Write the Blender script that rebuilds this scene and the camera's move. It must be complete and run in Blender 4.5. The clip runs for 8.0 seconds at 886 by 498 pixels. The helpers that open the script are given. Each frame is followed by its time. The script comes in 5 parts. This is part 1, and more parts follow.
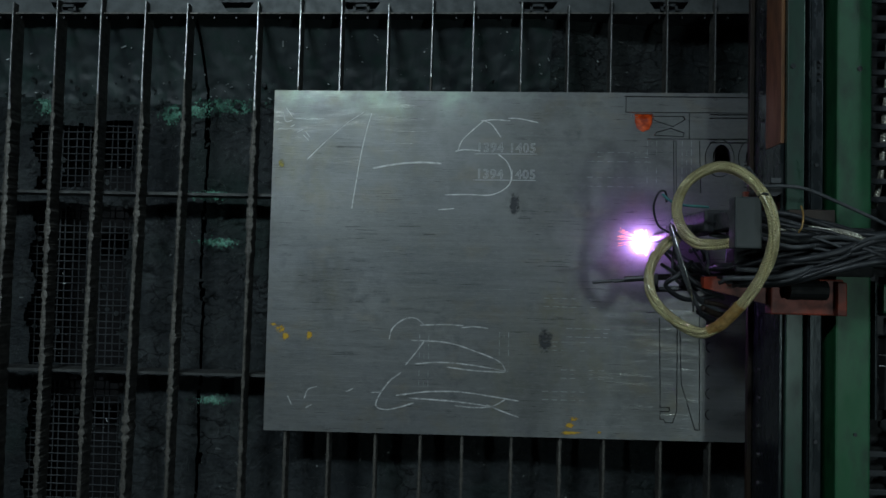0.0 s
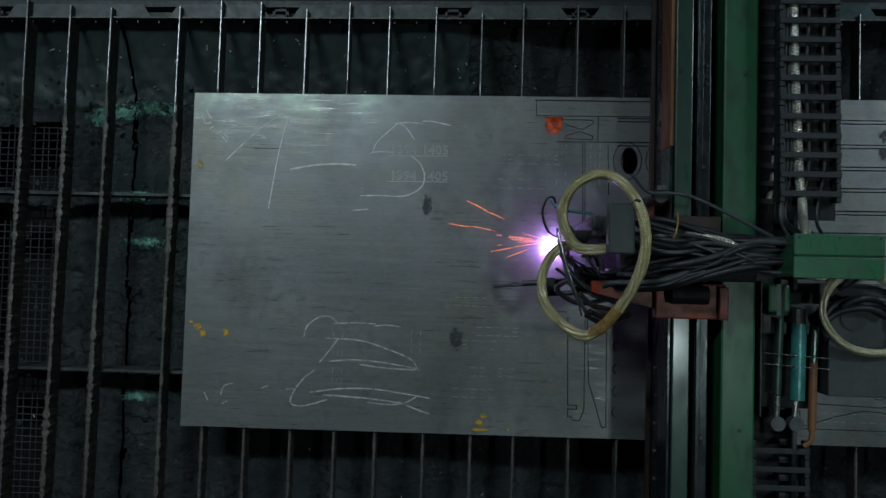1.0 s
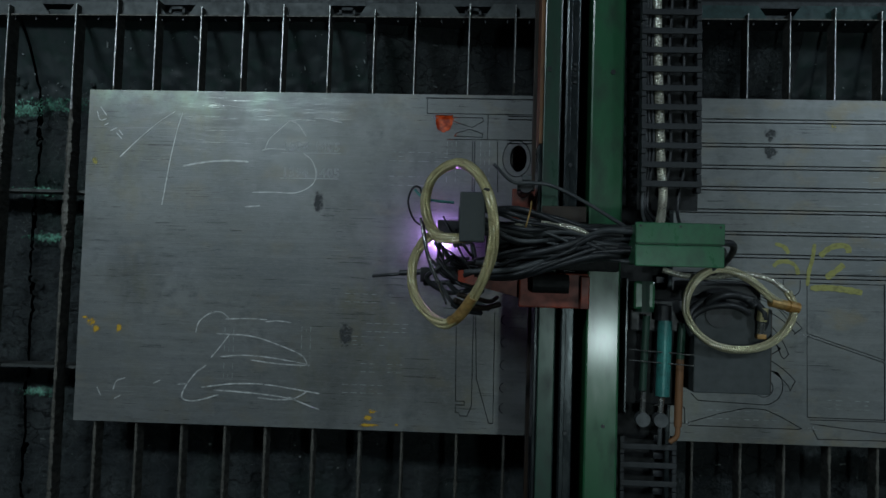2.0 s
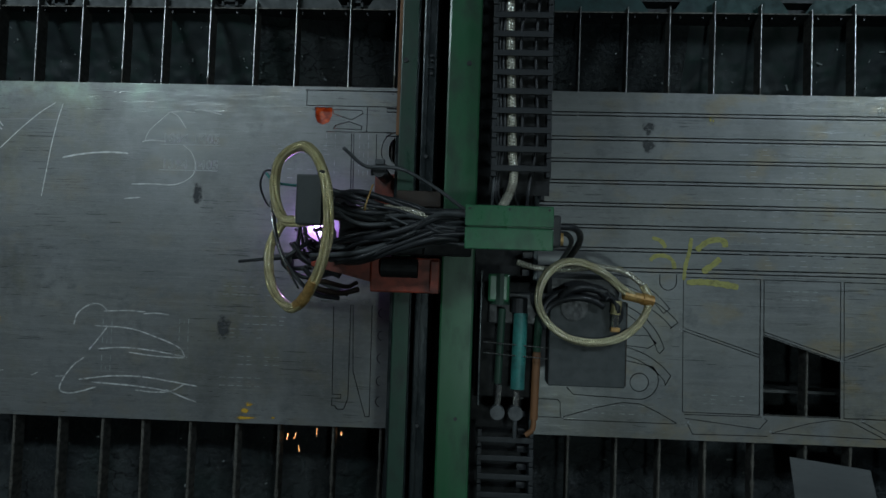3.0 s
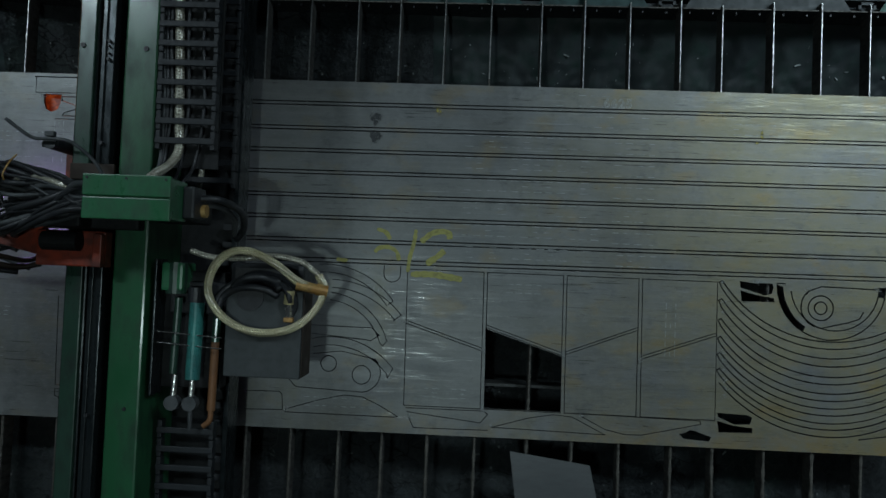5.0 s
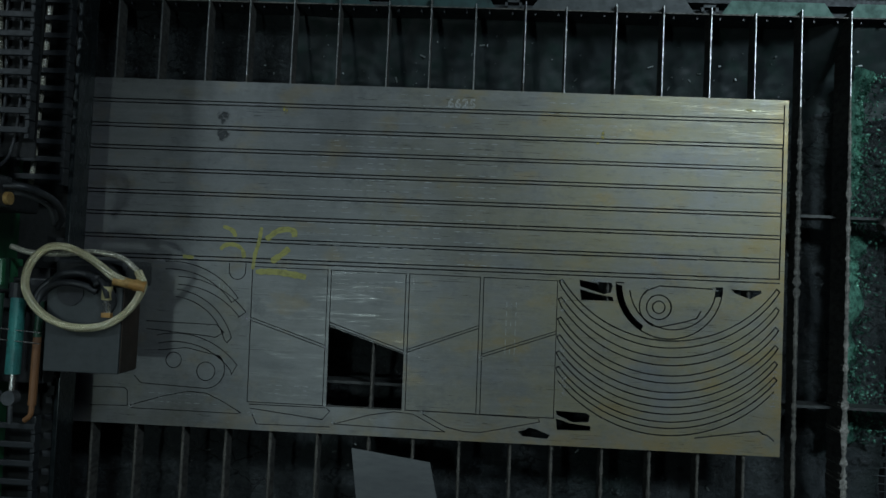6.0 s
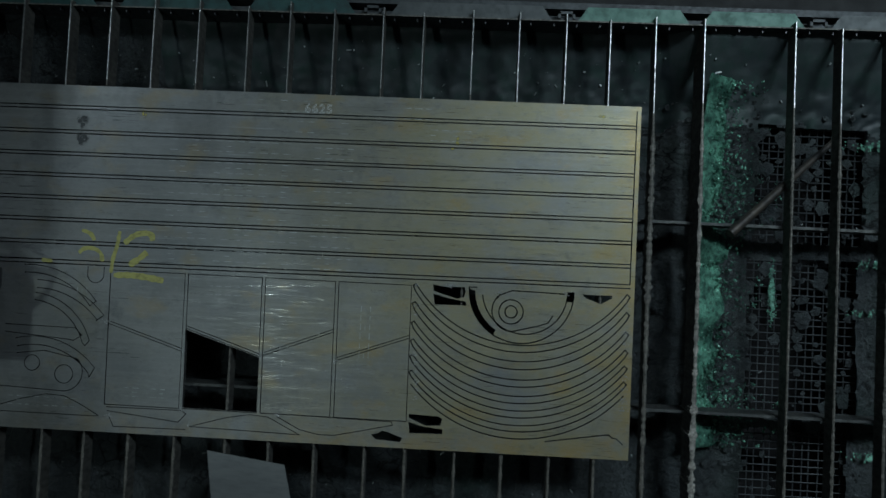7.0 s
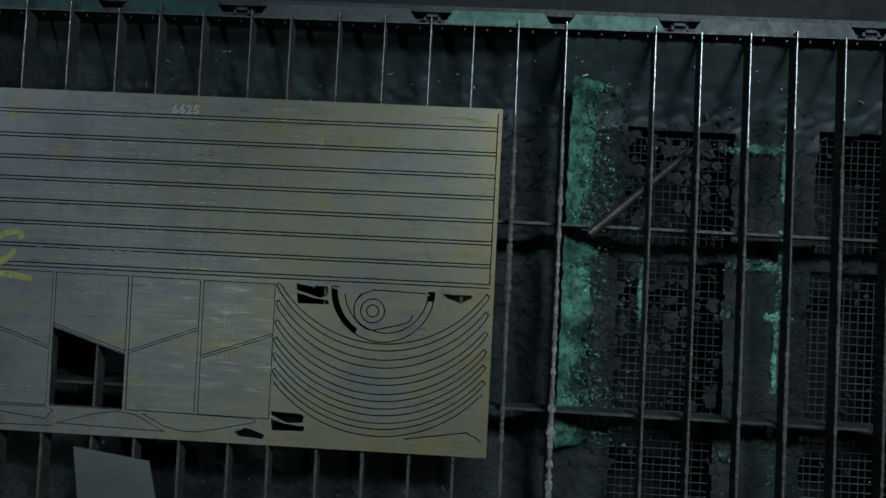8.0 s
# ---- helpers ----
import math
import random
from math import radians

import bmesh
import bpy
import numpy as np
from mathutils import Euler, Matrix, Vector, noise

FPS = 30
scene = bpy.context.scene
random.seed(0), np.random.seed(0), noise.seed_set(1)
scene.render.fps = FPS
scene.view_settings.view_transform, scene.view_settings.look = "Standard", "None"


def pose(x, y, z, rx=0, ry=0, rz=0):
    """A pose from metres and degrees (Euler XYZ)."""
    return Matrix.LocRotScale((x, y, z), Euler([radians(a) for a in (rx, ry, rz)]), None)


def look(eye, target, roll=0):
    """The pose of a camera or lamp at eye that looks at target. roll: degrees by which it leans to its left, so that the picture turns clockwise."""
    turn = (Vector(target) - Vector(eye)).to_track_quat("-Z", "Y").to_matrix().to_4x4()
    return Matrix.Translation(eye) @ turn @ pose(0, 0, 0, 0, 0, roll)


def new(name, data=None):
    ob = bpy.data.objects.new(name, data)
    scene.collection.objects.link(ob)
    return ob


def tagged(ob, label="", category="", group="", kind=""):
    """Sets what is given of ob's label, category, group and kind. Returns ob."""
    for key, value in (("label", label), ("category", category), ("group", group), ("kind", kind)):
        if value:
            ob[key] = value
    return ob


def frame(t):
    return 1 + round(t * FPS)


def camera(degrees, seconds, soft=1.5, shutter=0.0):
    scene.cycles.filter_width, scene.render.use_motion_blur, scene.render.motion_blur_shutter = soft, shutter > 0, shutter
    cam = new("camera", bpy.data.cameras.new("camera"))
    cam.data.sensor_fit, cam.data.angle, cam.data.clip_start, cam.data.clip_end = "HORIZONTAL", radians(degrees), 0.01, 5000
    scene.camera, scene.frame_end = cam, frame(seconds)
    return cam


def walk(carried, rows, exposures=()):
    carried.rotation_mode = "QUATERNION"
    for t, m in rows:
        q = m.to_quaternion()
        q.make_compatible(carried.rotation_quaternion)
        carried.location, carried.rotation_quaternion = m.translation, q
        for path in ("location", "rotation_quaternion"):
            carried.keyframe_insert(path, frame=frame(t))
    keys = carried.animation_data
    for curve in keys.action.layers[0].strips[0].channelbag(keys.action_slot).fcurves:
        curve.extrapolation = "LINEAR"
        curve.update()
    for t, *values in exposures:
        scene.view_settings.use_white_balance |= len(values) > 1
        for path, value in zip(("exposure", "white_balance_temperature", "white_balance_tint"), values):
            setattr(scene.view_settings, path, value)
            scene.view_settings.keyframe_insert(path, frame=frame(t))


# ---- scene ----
cam = camera(60, 8.0)
PATH = [
    (0, 0.9234, 0.7032, 4.1778, 1.7334, 2.4918, 1.2004),
    (0.5, 1.1051, 0.6938, 4.1909, 1.9954, 2.6211, 1.3705),
    (1, 1.3184, 0.6850, 4.2288, 2.1601, 2.5726, 1.4600),
    (1.5, 1.5568, 0.6903, 4.2317, 2.1229, 2.6305, 1.5535),
    (3, 2.3560, 0.6793, 4.1910, 1.9989, 2.5910, 1.9111),
    (3.5, 2.6341, 0.6712, 4.1527, 2.0386, 2.5700, 2.0548),
    (4, 2.9422, 0.6680, 4.1206, 1.9900, 2.5266, 2.1544),
    (4.5, 3.2259, 0.6836, 4.1040, 1.8538, 2.4062, 2.2600),
    (6, 4.2058, 0.6951, 4.1021, 2.2113, 2.1657, 2.7034),
    (6.5, 4.5140, 0.7333, 4.0984, 1.9411, 2.0723, 2.7720),
    (7, 4.8192, 0.7634, 4.1047, 1.8787, 1.9906, 2.8812),
    (7.5, 5.1032, 0.7909, 4.1143, 1.7242, 1.9439, 3.0139),
    (8, 5.4176, 0.7957, 4.1250, 1.8371, 2.0224, 3.1351),
]
walk(cam, [(row[0], pose(*row[1:])) for row in PATH], [(0, 0.0), (1.5, -0.04), (3, -0.10), (4.5, -0.10), (6, -0.08), (8, 0.08)])

# ---- light: one hall lamp above the gantry, two long roof lights ----
world = bpy.data.worlds.new("hall_air")
scene.world = world
world.use_nodes = True
sky = world.node_tree.nodes.new("ShaderNodeTexSky")
sky.sky_type, sky.sun_disc, sky.sun_elevation, sky.sun_rotation = "NISHITA", False, radians(35), radians(40)
world.node_tree.links.new(sky.outputs[0], world.node_tree.nodes["Background"].inputs[0])
world.node_tree.nodes["Background"].inputs[1].default_value = 0.13


def area(name, place, sx, sy, watts, colour, target=None, spread=115):
    data = bpy.data.lights.new(name, "AREA")
    data.shape, data.size, data.size_y, data.energy, data.color = "RECTANGLE", sx, sy, watts, colour
    data.spread = radians(spread)
    ob = new(name, data)
    ob.matrix_world = look(place, target or (place[0], place[1] + 0.001, 0))
    return ob


area("hall_lamp", (2.95, 0.15, 5.4), 0.20, 0.20, 7.8, (0.78, 0.98, 1.0), spread=120)
area("roof_light", (-1.2, 3.8, 6.7), 2.1, 0.5, 44, (0.75, 0.92, 1.0), (-0.9, 0.8, 0.8), 84)
area("roof_light", (7.9, 3.9, 6.7), 2.7, 0.5, 68, (0.72, 0.90, 1.0), (6.7, 0.6, 0.8), 84)


# ---- materials ----
def nodes(name):
    m = bpy.data.materials.new(name)
    m.use_nodes = True
    return m, m.node_tree, m.node_tree.nodes["Principled BSDF"]


def noise_at(tree, scale, detail=4, stretch=(1, 1, 1), rough=0.6):
    at, mp, n = (tree.nodes.new("ShaderNode" + k) for k in ("TexCoord", "Mapping", "TexNoise"))
    mp.inputs["Scale"].default_value = stretch
    n.inputs["Scale"].default_value, n.inputs["Detail"].default_value, n.inputs["Roughness"].default_value = scale, detail, rough
    tree.links.new(at.outputs["Object"], mp.inputs[0])
    tree.links.new(mp.outputs[0], n.inputs["Vector"])
    return n.outputs["Fac"]


def ramp(tree, fac, low, high, a=0.0, b=1.0):
    n = tree.nodes.new("ShaderNodeMapRange")
    n.inputs["From Min"].default_value, n.inputs["From Max"].default_value = low, high
    n.inputs["To Min"].default_value, n.inputs["To Max"].default_value = a, b
    tree.links.new(fac, n.inputs["Value"])
    return n.outputs[0]


def blend(tree, fac, a, b, kind="MIX"):
    n = tree.nodes.new("ShaderNodeMix")
    n.data_type, n.blend_type = "RGBA", kind
    for value, sock in ((fac, n.inputs[0]), (a, n.inputs[6]), (b, n.inputs[7])):
        if isinstance(value, bpy.types.NodeSocket):
            tree.links.new(value, sock)
        elif sock.type == "RGBA":
            sock.default_value = (*value, 1)
        else:
            sock.default_value = value
    return n.outputs[2]


def times(tree, a, b, kind="MULTIPLY"):
    n = tree.nodes.new("ShaderNodeMath")
    n.operation, n.use_clamp = kind, True
    for value, sock in ((a, n.inputs[0]), (b, n.inputs[1])):
        if isinstance(value, bpy.types.NodeSocket):
            tree.links.new(value, sock)
        else:
            sock.default_value = value
    return n.outputs[0]


def bump(tree, bsdf, height, strength, distance):
    n = tree.nodes.new("ShaderNodeBump")
    n.inputs["Strength"].default_value, n.inputs["Distance"].default_value = strength, distance
    tree.links.new(height, n.inputs["Height"])
    tree.links.new(n.outputs[0], bsdf.inputs["Normal"])


def worn(name, base, other, dirt, rough=0.6, metal=0.0, big=3.0, fine=40.0, stretch=(1, 1, 1), dirty=0.5, relief=0.3, coat=0.0, patchy=0.06):
    """Base colour that drifts to another over a hand's width, with finer dirt over it."""
    m, tree, bsdf = nodes(name)
    large, small = noise_at(tree, big, 5, stretch), noise_at(tree, fine, 6, stretch)
    c = blend(tree, ramp(tree, large, 0.5 - patchy * 2, 0.5 + patchy * 2), base, other)
    c = blend(tree, times(tree, ramp(tree, small, 0.45, 0.7), dirty), c, dirt)
    tree.links.new(c, bsdf.inputs["Base Color"])
    tree.links.new(ramp(tree, small, 0.3, 0.7, max(0.05, rough - 0.12), min(1, rough + 0.12)), bsdf.inputs["Roughness"])
    bsdf.inputs["Metallic"].default_value, bsdf.inputs["Coat Weight"].default_value, bsdf.inputs["Coat Roughness"].default_value = metal, coat, 0.16
    bump(tree, bsdf, small, relief, 0.004)
    return m


def glowing(name, colour, strength):
    m, tree, bsdf = nodes(name)
    bsdf.inputs["Base Color"].default_value = (*[min(1, v) for v in colour], 1)
    bsdf.inputs["Emission Color"].default_value, bsdf.inputs["Emission Strength"].default_value = (*colour, 1), strength
    return m


def steel_sheet():
    """Mill-scaled sheet: streaks along x, cloudy stains, ochre rust that thickens to the far end, a pale green dusting by one edge."""
    m, tree, bsdf = nodes("mill_scale_steel")
    cloud, streak, fine = noise_at(tree, 2.2, 5), noise_at(tree, 5, 5, (0.35, 9, 1)), noise_at(tree, 60, 5, (0.25, 3, 1))
    at, sep = tree.nodes.new("ShaderNodeTexCoord"), tree.nodes.new("ShaderNodeSeparateXYZ")
    tree.links.new(at.outputs["Object"], sep.inputs[0])
    c = blend(tree, ramp(tree, cloud, 0.35, 0.65), (0.152, 0.164, 0.168), (0.222, 0.235, 0.238))
    c = blend(tree, times(tree, ramp(tree, streak, 0.44, 0.70), 0.45), c, (0.250, 0.258, 0.260))
    c = blend(tree, times(tree, ramp(tree, noise_at(tree, 1.9, 4, (1.5, 1.0, 1), 0.6), 0.50, 0.66), ramp(tree, sep.outputs[0], 3.2, 4.8, 0.62, 0.15)), c, (0.088, 0.094, 0.098))
    ochre = times(tree, ramp(tree, sep.outputs[0], 3.7, 4.8, 0.12, 1.0), ramp(tree, noise_at(tree, 4.2, 6, (0.7, 1.2, 1), 0.68), 0.30, 0.58))
    c = blend(tree, times(tree, ochre, 0.72), c, (0.262, 0.236, 0.122))
    spots = times(tree, ramp(tree, sep.outputs[0], 2.2, 5.2, 0.25, 1.0), ramp(tree, noise_at(tree, 6.5, 5, (0.8, 1.3, 1)), 0.55, 0.68))
    c = blend(tree, times(tree, spots, 0.55), c, (0.29, 0.21, 0.07))
    rim = times(tree, ramp(tree, sep.outputs[0], 2.6, 5.4), times(tree, ramp(tree, times(tree, ramp(tree, sep.outputs[1], 0.13, 0.0), ramp(tree, sep.outputs[0], 5.40, 5.53), "MAXIMUM"), 0.0, 1.0), ramp(tree, noise_at(tree, 11, 5), 0.35, 0.6)))
    c = blend(tree, times(tree, rim, 0.85), c, (0.31, 0.225, 0.085))
    smut = times(tree, ramp(tree, noise_at(tree, 4.4, 6, (1, 1, 1), 0.7), 0.54, 0.66), ramp(tree, noise_at(tree, 16, 5), 0.4, 0.6))
    c = blend(tree, times(tree, smut, 0.55), c, (0.085, 0.093, 0.099))
    dust = times(tree, ramp(tree, sep.outputs[1], 1.34, 1.47), times(tree, ramp(tree, sep.outputs[0], 1.5, 0.6), ramp(tree, noise_at(tree, 4, 5), 0.44, 0.62)))
    c = blend(tree, times(tree, dust, 0.9), c, (0.38, 0.48, 0.40))
    haze = times(tree, ramp(tree, noise_at(tree, 1.1, 4, (1.5, 0.9, 1), 0.65), 0.53, 0.66), ramp(tree, noise_at(tree, 9, 5, (0.8, 0.5, 1), 0.7), 0.40, 0.60))
    c = blend(tree, times(tree, haze, 0.45), c, (0.205, 0.192, 0.105))
    c = blend(tree, times(tree, ramp(tree, noise_at(tree, 28, 6, (0.5, 1, 1), 0.75), 0.54, 0.66), 0.32), c, (0.10, 0.108, 0.112))
    c = blend(tree, times(tree, ramp(tree, noise_at(tree, 75, 4, (0.4, 1.1, 1), 0.8), 0.50, 0.66), 0.30), c, (0.27, 0.28, 0.28))
    scuff = times(tree, ramp(tree, noise_at(tree, 34, 4, (0.05, 3.2, 1)), 0.64, 0.70), ramp(tree, noise_at(tree, 3.1, 3), 0.50, 0.60))
    c = blend(tree, times(tree, scuff, 0.55), c, (0.34, 0.36, 0.36))
    tree.links.new(c, bsdf.inputs["Base Color"])
    bsdf.inputs["Metallic"].default_value = 0.42
    scratch = times(tree, ramp(tree, noise_at(tree, 46, 4, (0.09, 3.0, 1), 0.7), 0.57, 0.66), ramp(tree, noise_at(tree, 2.7, 4, (1, 1.3, 1)), 0.46, 0.60))
    gloss = times(tree, ramp(tree, noise_at(tree, 16, 5, (0.35, 2.2, 1)), 0.42, 0.66), ramp(tree, noise_at(tree, 90, 4, (0.10, 2.4, 1)), 0.44, 0.68))
    tree.links.new(times(tree, ramp(tree, gloss, 0.0, 1.0, 0.48, 0.17), times(tree, scratch, 0.36), "SUBTRACT"), bsdf.inputs["Roughness"])
    bump(tree, bsdf, fine, 0.32, 0.002)
    return m


def tray_scale():
    """Slag-crusted sheet: black-grey with cooler plates and a teal green powder in places."""
    m, tree, bsdf = nodes("slag_crust")
    cloud, crust = noise_at(tree, 3, 6), noise_at(tree, 22, 8, rough=0.72)
    c = blend(tree, ramp(tree, cloud, 0.35, 0.65), (0.035, 0.043, 0.048), (0.098, 0.113, 0.116))
    c = blend(tree, times(tree, ramp(tree, noise_at(tree, 1.7, 4), 0.52, 0.68), 0.6), c, (0.030, 0.066, 0.054))
    c = blend(tree, ramp(tree, crust, 0.52, 0.72, 0, 0.6), c, (0.018, 0.020, 0.022))
    at, mp, cell = tree.nodes.new("ShaderNodeTexCoord"), tree.nodes.new("ShaderNodeMapping"), tree.nodes.new("ShaderNodeTexVoronoi")
    warp = tree.nodes.new("ShaderNodeTexNoise")
    warp.inputs["Scale"].default_value, warp.inputs["Detail"].default_value = 9, 5
    add = tree.nodes.new("ShaderNodeVectorMath")
    add.operation = "MULTIPLY_ADD"
    add.inputs[1].default_value = (0.16, 0.16, 0.16)
    cell.feature = "DISTANCE_TO_EDGE"
    cell.inputs["Scale"].default_value = 7.5
    mp.inputs["Scale"].default_value = (1, 1.5, 0.6)
    tree.links.new(at.outputs["Object"], mp.inputs[0])
    tree.links.new(mp.outputs[0], warp.inputs["Vector"])
    tree.links.new(warp.outputs["Color"], add.inputs[0])
    tree.links.new(mp.outputs[0], add.inputs[2])
    tree.links.new(add.outputs[0], cell.inputs["Vector"])
    crack = times(tree, ramp(tree, cell.outputs["Distance"], 0.045, 0.012), ramp(tree, noise_at(tree, 2.6, 4), 0.44, 0.56))
    c = blend(tree, times(tree, crack, 0.85), c, (0.006, 0.007, 0.008))
    c = blend(tree, times(tree, ramp(tree, noise_at(tree, 48, 4, (0.5, 1.4, 1)), 0.58, 0.68), 0.45), c, (0.115, 0.128, 0.135))
    c = blend(tree, times(tree, ramp(tree, noise_at(tree, 90, 3, (0.6, 1.3, 1)), 0.71, 0.76), 0.8), c, (0.36, 0.42, 0.41))
    tree.links.new(c, bsdf.inputs["Base Color"])
    bsdf.inputs["Roughness"].default_value = 0.46
    bump(tree, bsdf, crust, 1.0, 0.08)
    return m


def chalk(name, colour, cover=0.5):
    m, tree, bsdf = nodes(name)
    bsdf.inputs["Base Color"].default_value = (*colour, 1)
    bsdf.inputs["Roughness"].default_value = 0.9
    grain = times(tree, noise_at(tree, 55, 4, (0.6, 1, 1)), times(tree, noise_at(tree, 7, 3), 0.5, "ADD"))
    tree.links.new(ramp(tree, grain, 0.75 - 0.5 * cover, 1.05 - 0.5 * cover, 0.10 + 0.25 * cover, 0.92), bsdf.inputs["Alpha"])
    return m


STEEL = steel_sheet()
CUTEDGE = worn("cut_edge_steel", (0.05, 0.052, 0.055), (0.09, 0.09, 0.09), (0.02, 0.02, 0.02), 0.6, 0.4)
SLAG = tray_scale()
SLAT = worn("worn_flat_bar", (0.34, 0.35, 0.345), (0.46, 0.46, 0.445), (0.08, 0.075, 0.07), 0.38, 0.8, 6, 60, (1, 1, 1), 0.6, 0.5)
# Near-black colour put in for the pit's darkness, so lamplight hardly shows on it.
PIT = worn("unlit_black_pit", (0.004, 0.004, 0.005), (0.007, 0.007, 0.008), (0.003, 0.003, 0.003), 0.9, 0.0)
CRUSTED = worn("slag_crusted_edge", (0.085, 0.083, 0.074), (0.165, 0.158, 0.138), (0.028, 0.026, 0.022), 0.55, 0.3, 7, 70, (1, 1, 1), 0.9, 1.0)
PALECRUST = worn("pale_slag_crust", (0.15, 0.146, 0.132), (0.34, 0.325, 0.29), (0.04, 0.036, 0.03), 0.6, 0.2, 16, 90, (1, 1, 1), 0.8, 1.0)
CROSSBAR = worn("dirty_cross_bar", (0.035, 0.039, 0.040), (0.085, 0.090, 0.086), (0.025, 0.025, 0.022), 0.6, 0.3, 5, 50, (1, 1, 1), 0.7, 0.6)
# Slag on the slat sides, with shade also put into its darker colour.
FLANK = worn("slag_shaded_flank", (0.065, 0.067, 0.064), (0.115, 0.112, 0.100), (0.018, 0.018, 0.018), 0.62, 0.2, 5, 45, (1, 1, 0.5), 0.7, 0.8)
FRAME = worn("dark_frame_steel", (0.030, 0.036, 0.040), (0.058, 0.066, 0.070), (0.02, 0.02, 0.02), 0.6, 0.3, 4, 50)
SHEET = worn("grey_back_sheet", (0.020, 0.028, 0.031), (0.038, 0.050, 0.051), (0.012, 0.036, 0.029), 0.62, 0.05, 3.2, 12, (1, 1, 1), 0.85, 0.5)
FLAP_GREY = worn("grey_guard_plate", (0.055, 0.064, 0.066), (0.085, 0.095, 0.096), (0.04, 0.045, 0.045), 0.6, 0.2, 4, 30)
FLAP_TEAL = worn("dark_teal_guard_plate", (0.010, 0.042, 0.045), (0.018, 0.070, 0.066), (0.012, 0.02, 0.02), 0.6, 0.0, 4, 25, dirty=0.7)
FLAP_GREEN = worn("green_guard_plate", (0.06, 0.17, 0.13), (0.10, 0.23, 0.18), (0.04, 0.07, 0.06), 0.6, 0.0, 4, 25, dirty=0.7)
GREEN = worn("green_machine_paint", (0.017, 0.100, 0.040), (0.026, 0.125, 0.056), (0.008, 0.024, 0.014), 0.40, 0.0, 3.5, 14, (1, 0.4, 1), 0.75, 0.08, 0.5)
# Lighter than GREEN: the hall lamp's reflection on the box, put into the colour.
GREEN_LIT = worn("lamp_lit_green_paint", (0.026, 0.140, 0.060), (0.034, 0.160, 0.075), (0.014, 0.05, 0.028), 0.34, 0.0, 5, 20, (1, 0.6, 1), 0.6, 0.05, 0.7)
GREEN_DIM = worn("grimy_green_paint", (0.018, 0.055, 0.034), (0.030, 0.068, 0.048), (0.012, 0.018, 0.016), 0.36, 0.1, 4, 18, (1, 0.4, 1), 0.8, 0.1, 0.5)
GUIDE = worn("oiled_guide_steel", (0.018, 0.024, 0.026), (0.032, 0.040, 0.043), (0.02, 0.025, 0.025), 0.26, 0.5, 4, 30, (1, 0.3, 1))
RUSTY = worn("rust_brown_steel", (0.040, 0.024, 0.014), (0.020, 0.016, 0.013), (0.04, 0.03, 0.025), 0.6, 0.2, 5, 25, (1, 0.4, 0.6))
# Rust on the cylinder fittings; on the side plate it also paints spark light.
ORANGE_RUST_GLOW = worn("orange_rust_and_spark_light", (0.17, 0.074, 0.030), (0.25, 0.118, 0.050), (0.05, 0.035, 0.028), 0.6, 0.1, 3.5, 22, (1, 0.25, 1), 0.6, 0.2)
RED = worn("red_oxide_paint", (0.36, 0.050, 0.020), (0.20, 0.034, 0.016), (0.016, 0.011, 0.010), 0.5, 0.0, 7, 12, dirty=0.85, patchy=0.05)
# Near-black steel for recess floors, mounts, posts and motors.
NEAR_BLACK = worn("near_black_steel", (0.006, 0.007, 0.008), (0.010, 0.012, 0.013), (0.005, 0.005, 0.005), 0.7, 0.1)
BLACK = worn("black_rubber", (0.018, 0.020, 0.023), (0.033, 0.036, 0.040), (0.010, 0.010, 0.010), 0.46, 0.0, 8, 60, dirty=0.4, relief=0.1)
GREYRUB = worn("dusty_grey_cable", (0.045, 0.052, 0.056), (0.085, 0.092, 0.096), (0.03, 0.03, 0.03), 0.55, 0.0, 10, 50, dirty=0.5, relief=0.1)
CHAIN = worn("grey_chain_plastic", (0.012, 0.015, 0.018), (0.019, 0.023, 0.027), (0.02, 0.02, 0.02), 0.55, 0.0, 8, 40, dirty=0.4, relief=0.05)
GREYBOX = worn("grey_green_enamel", (0.029, 0.036, 0.036), (0.038, 0.046, 0.045), (0.025, 0.03, 0.03), 0.45, 0.0, 6, 30, dirty=0.3, relief=0.04)
TEAL = worn("teal_cylinder_paint", (0.05, 0.26, 0.23), (0.04, 0.18, 0.17), (0.02, 0.06, 0.06), 0.35, 0.1, 6, 25, dirty=0.6)
DUST = worn("green_powder", (0.036, 0.105, 0.078), (0.17, 0.43, 0.31), (0.02, 0.035, 0.03), 0.34, 0.25, 12, 50, dirty=0.9, relief=1.0)
SPATTER = worn("pale_spatter", (0.42, 0.44, 0.43), (0.28, 0.30, 0.30), (0.12, 0.12, 0.12), 0.4, 0.5)
CASE = worn("dull_grey_case", (0.040, 0.048, 0.050), (0.052, 0.060, 0.062), (0.03, 0.035, 0.035), 0.6, 0.0, 3, 30, dirty=0.3, relief=0.03)
BRASS = worn("orange_tape", (0.40, 0.21, 0.06), (0.58, 0.38, 0.14), (0.12, 0.07, 0.03), 0.45, 0.3, 20, 60)
CHROME = worn("bright_steel_fitting", (0.62, 0.62, 0.60), (0.5, 0.5, 0.48), (0.2, 0.2, 0.2), 0.22, 0.9, 20, 60, dirty=0.3)
# Raised to a pale blue-grey so the unseen walls bounce fill light.
WALL = worn("hall_bounce_wall", (0.50, 0.54, 0.60), (0.44, 0.48, 0.54), (0.06, 0.06, 0.06), 0.9, 0, 0.6, 6)
CONCRETE = worn("hall_concrete", (0.018, 0.019, 0.020), (0.030, 0.031, 0.031), (0.02, 0.02, 0.02), 0.85, 0, 0.8, 12)
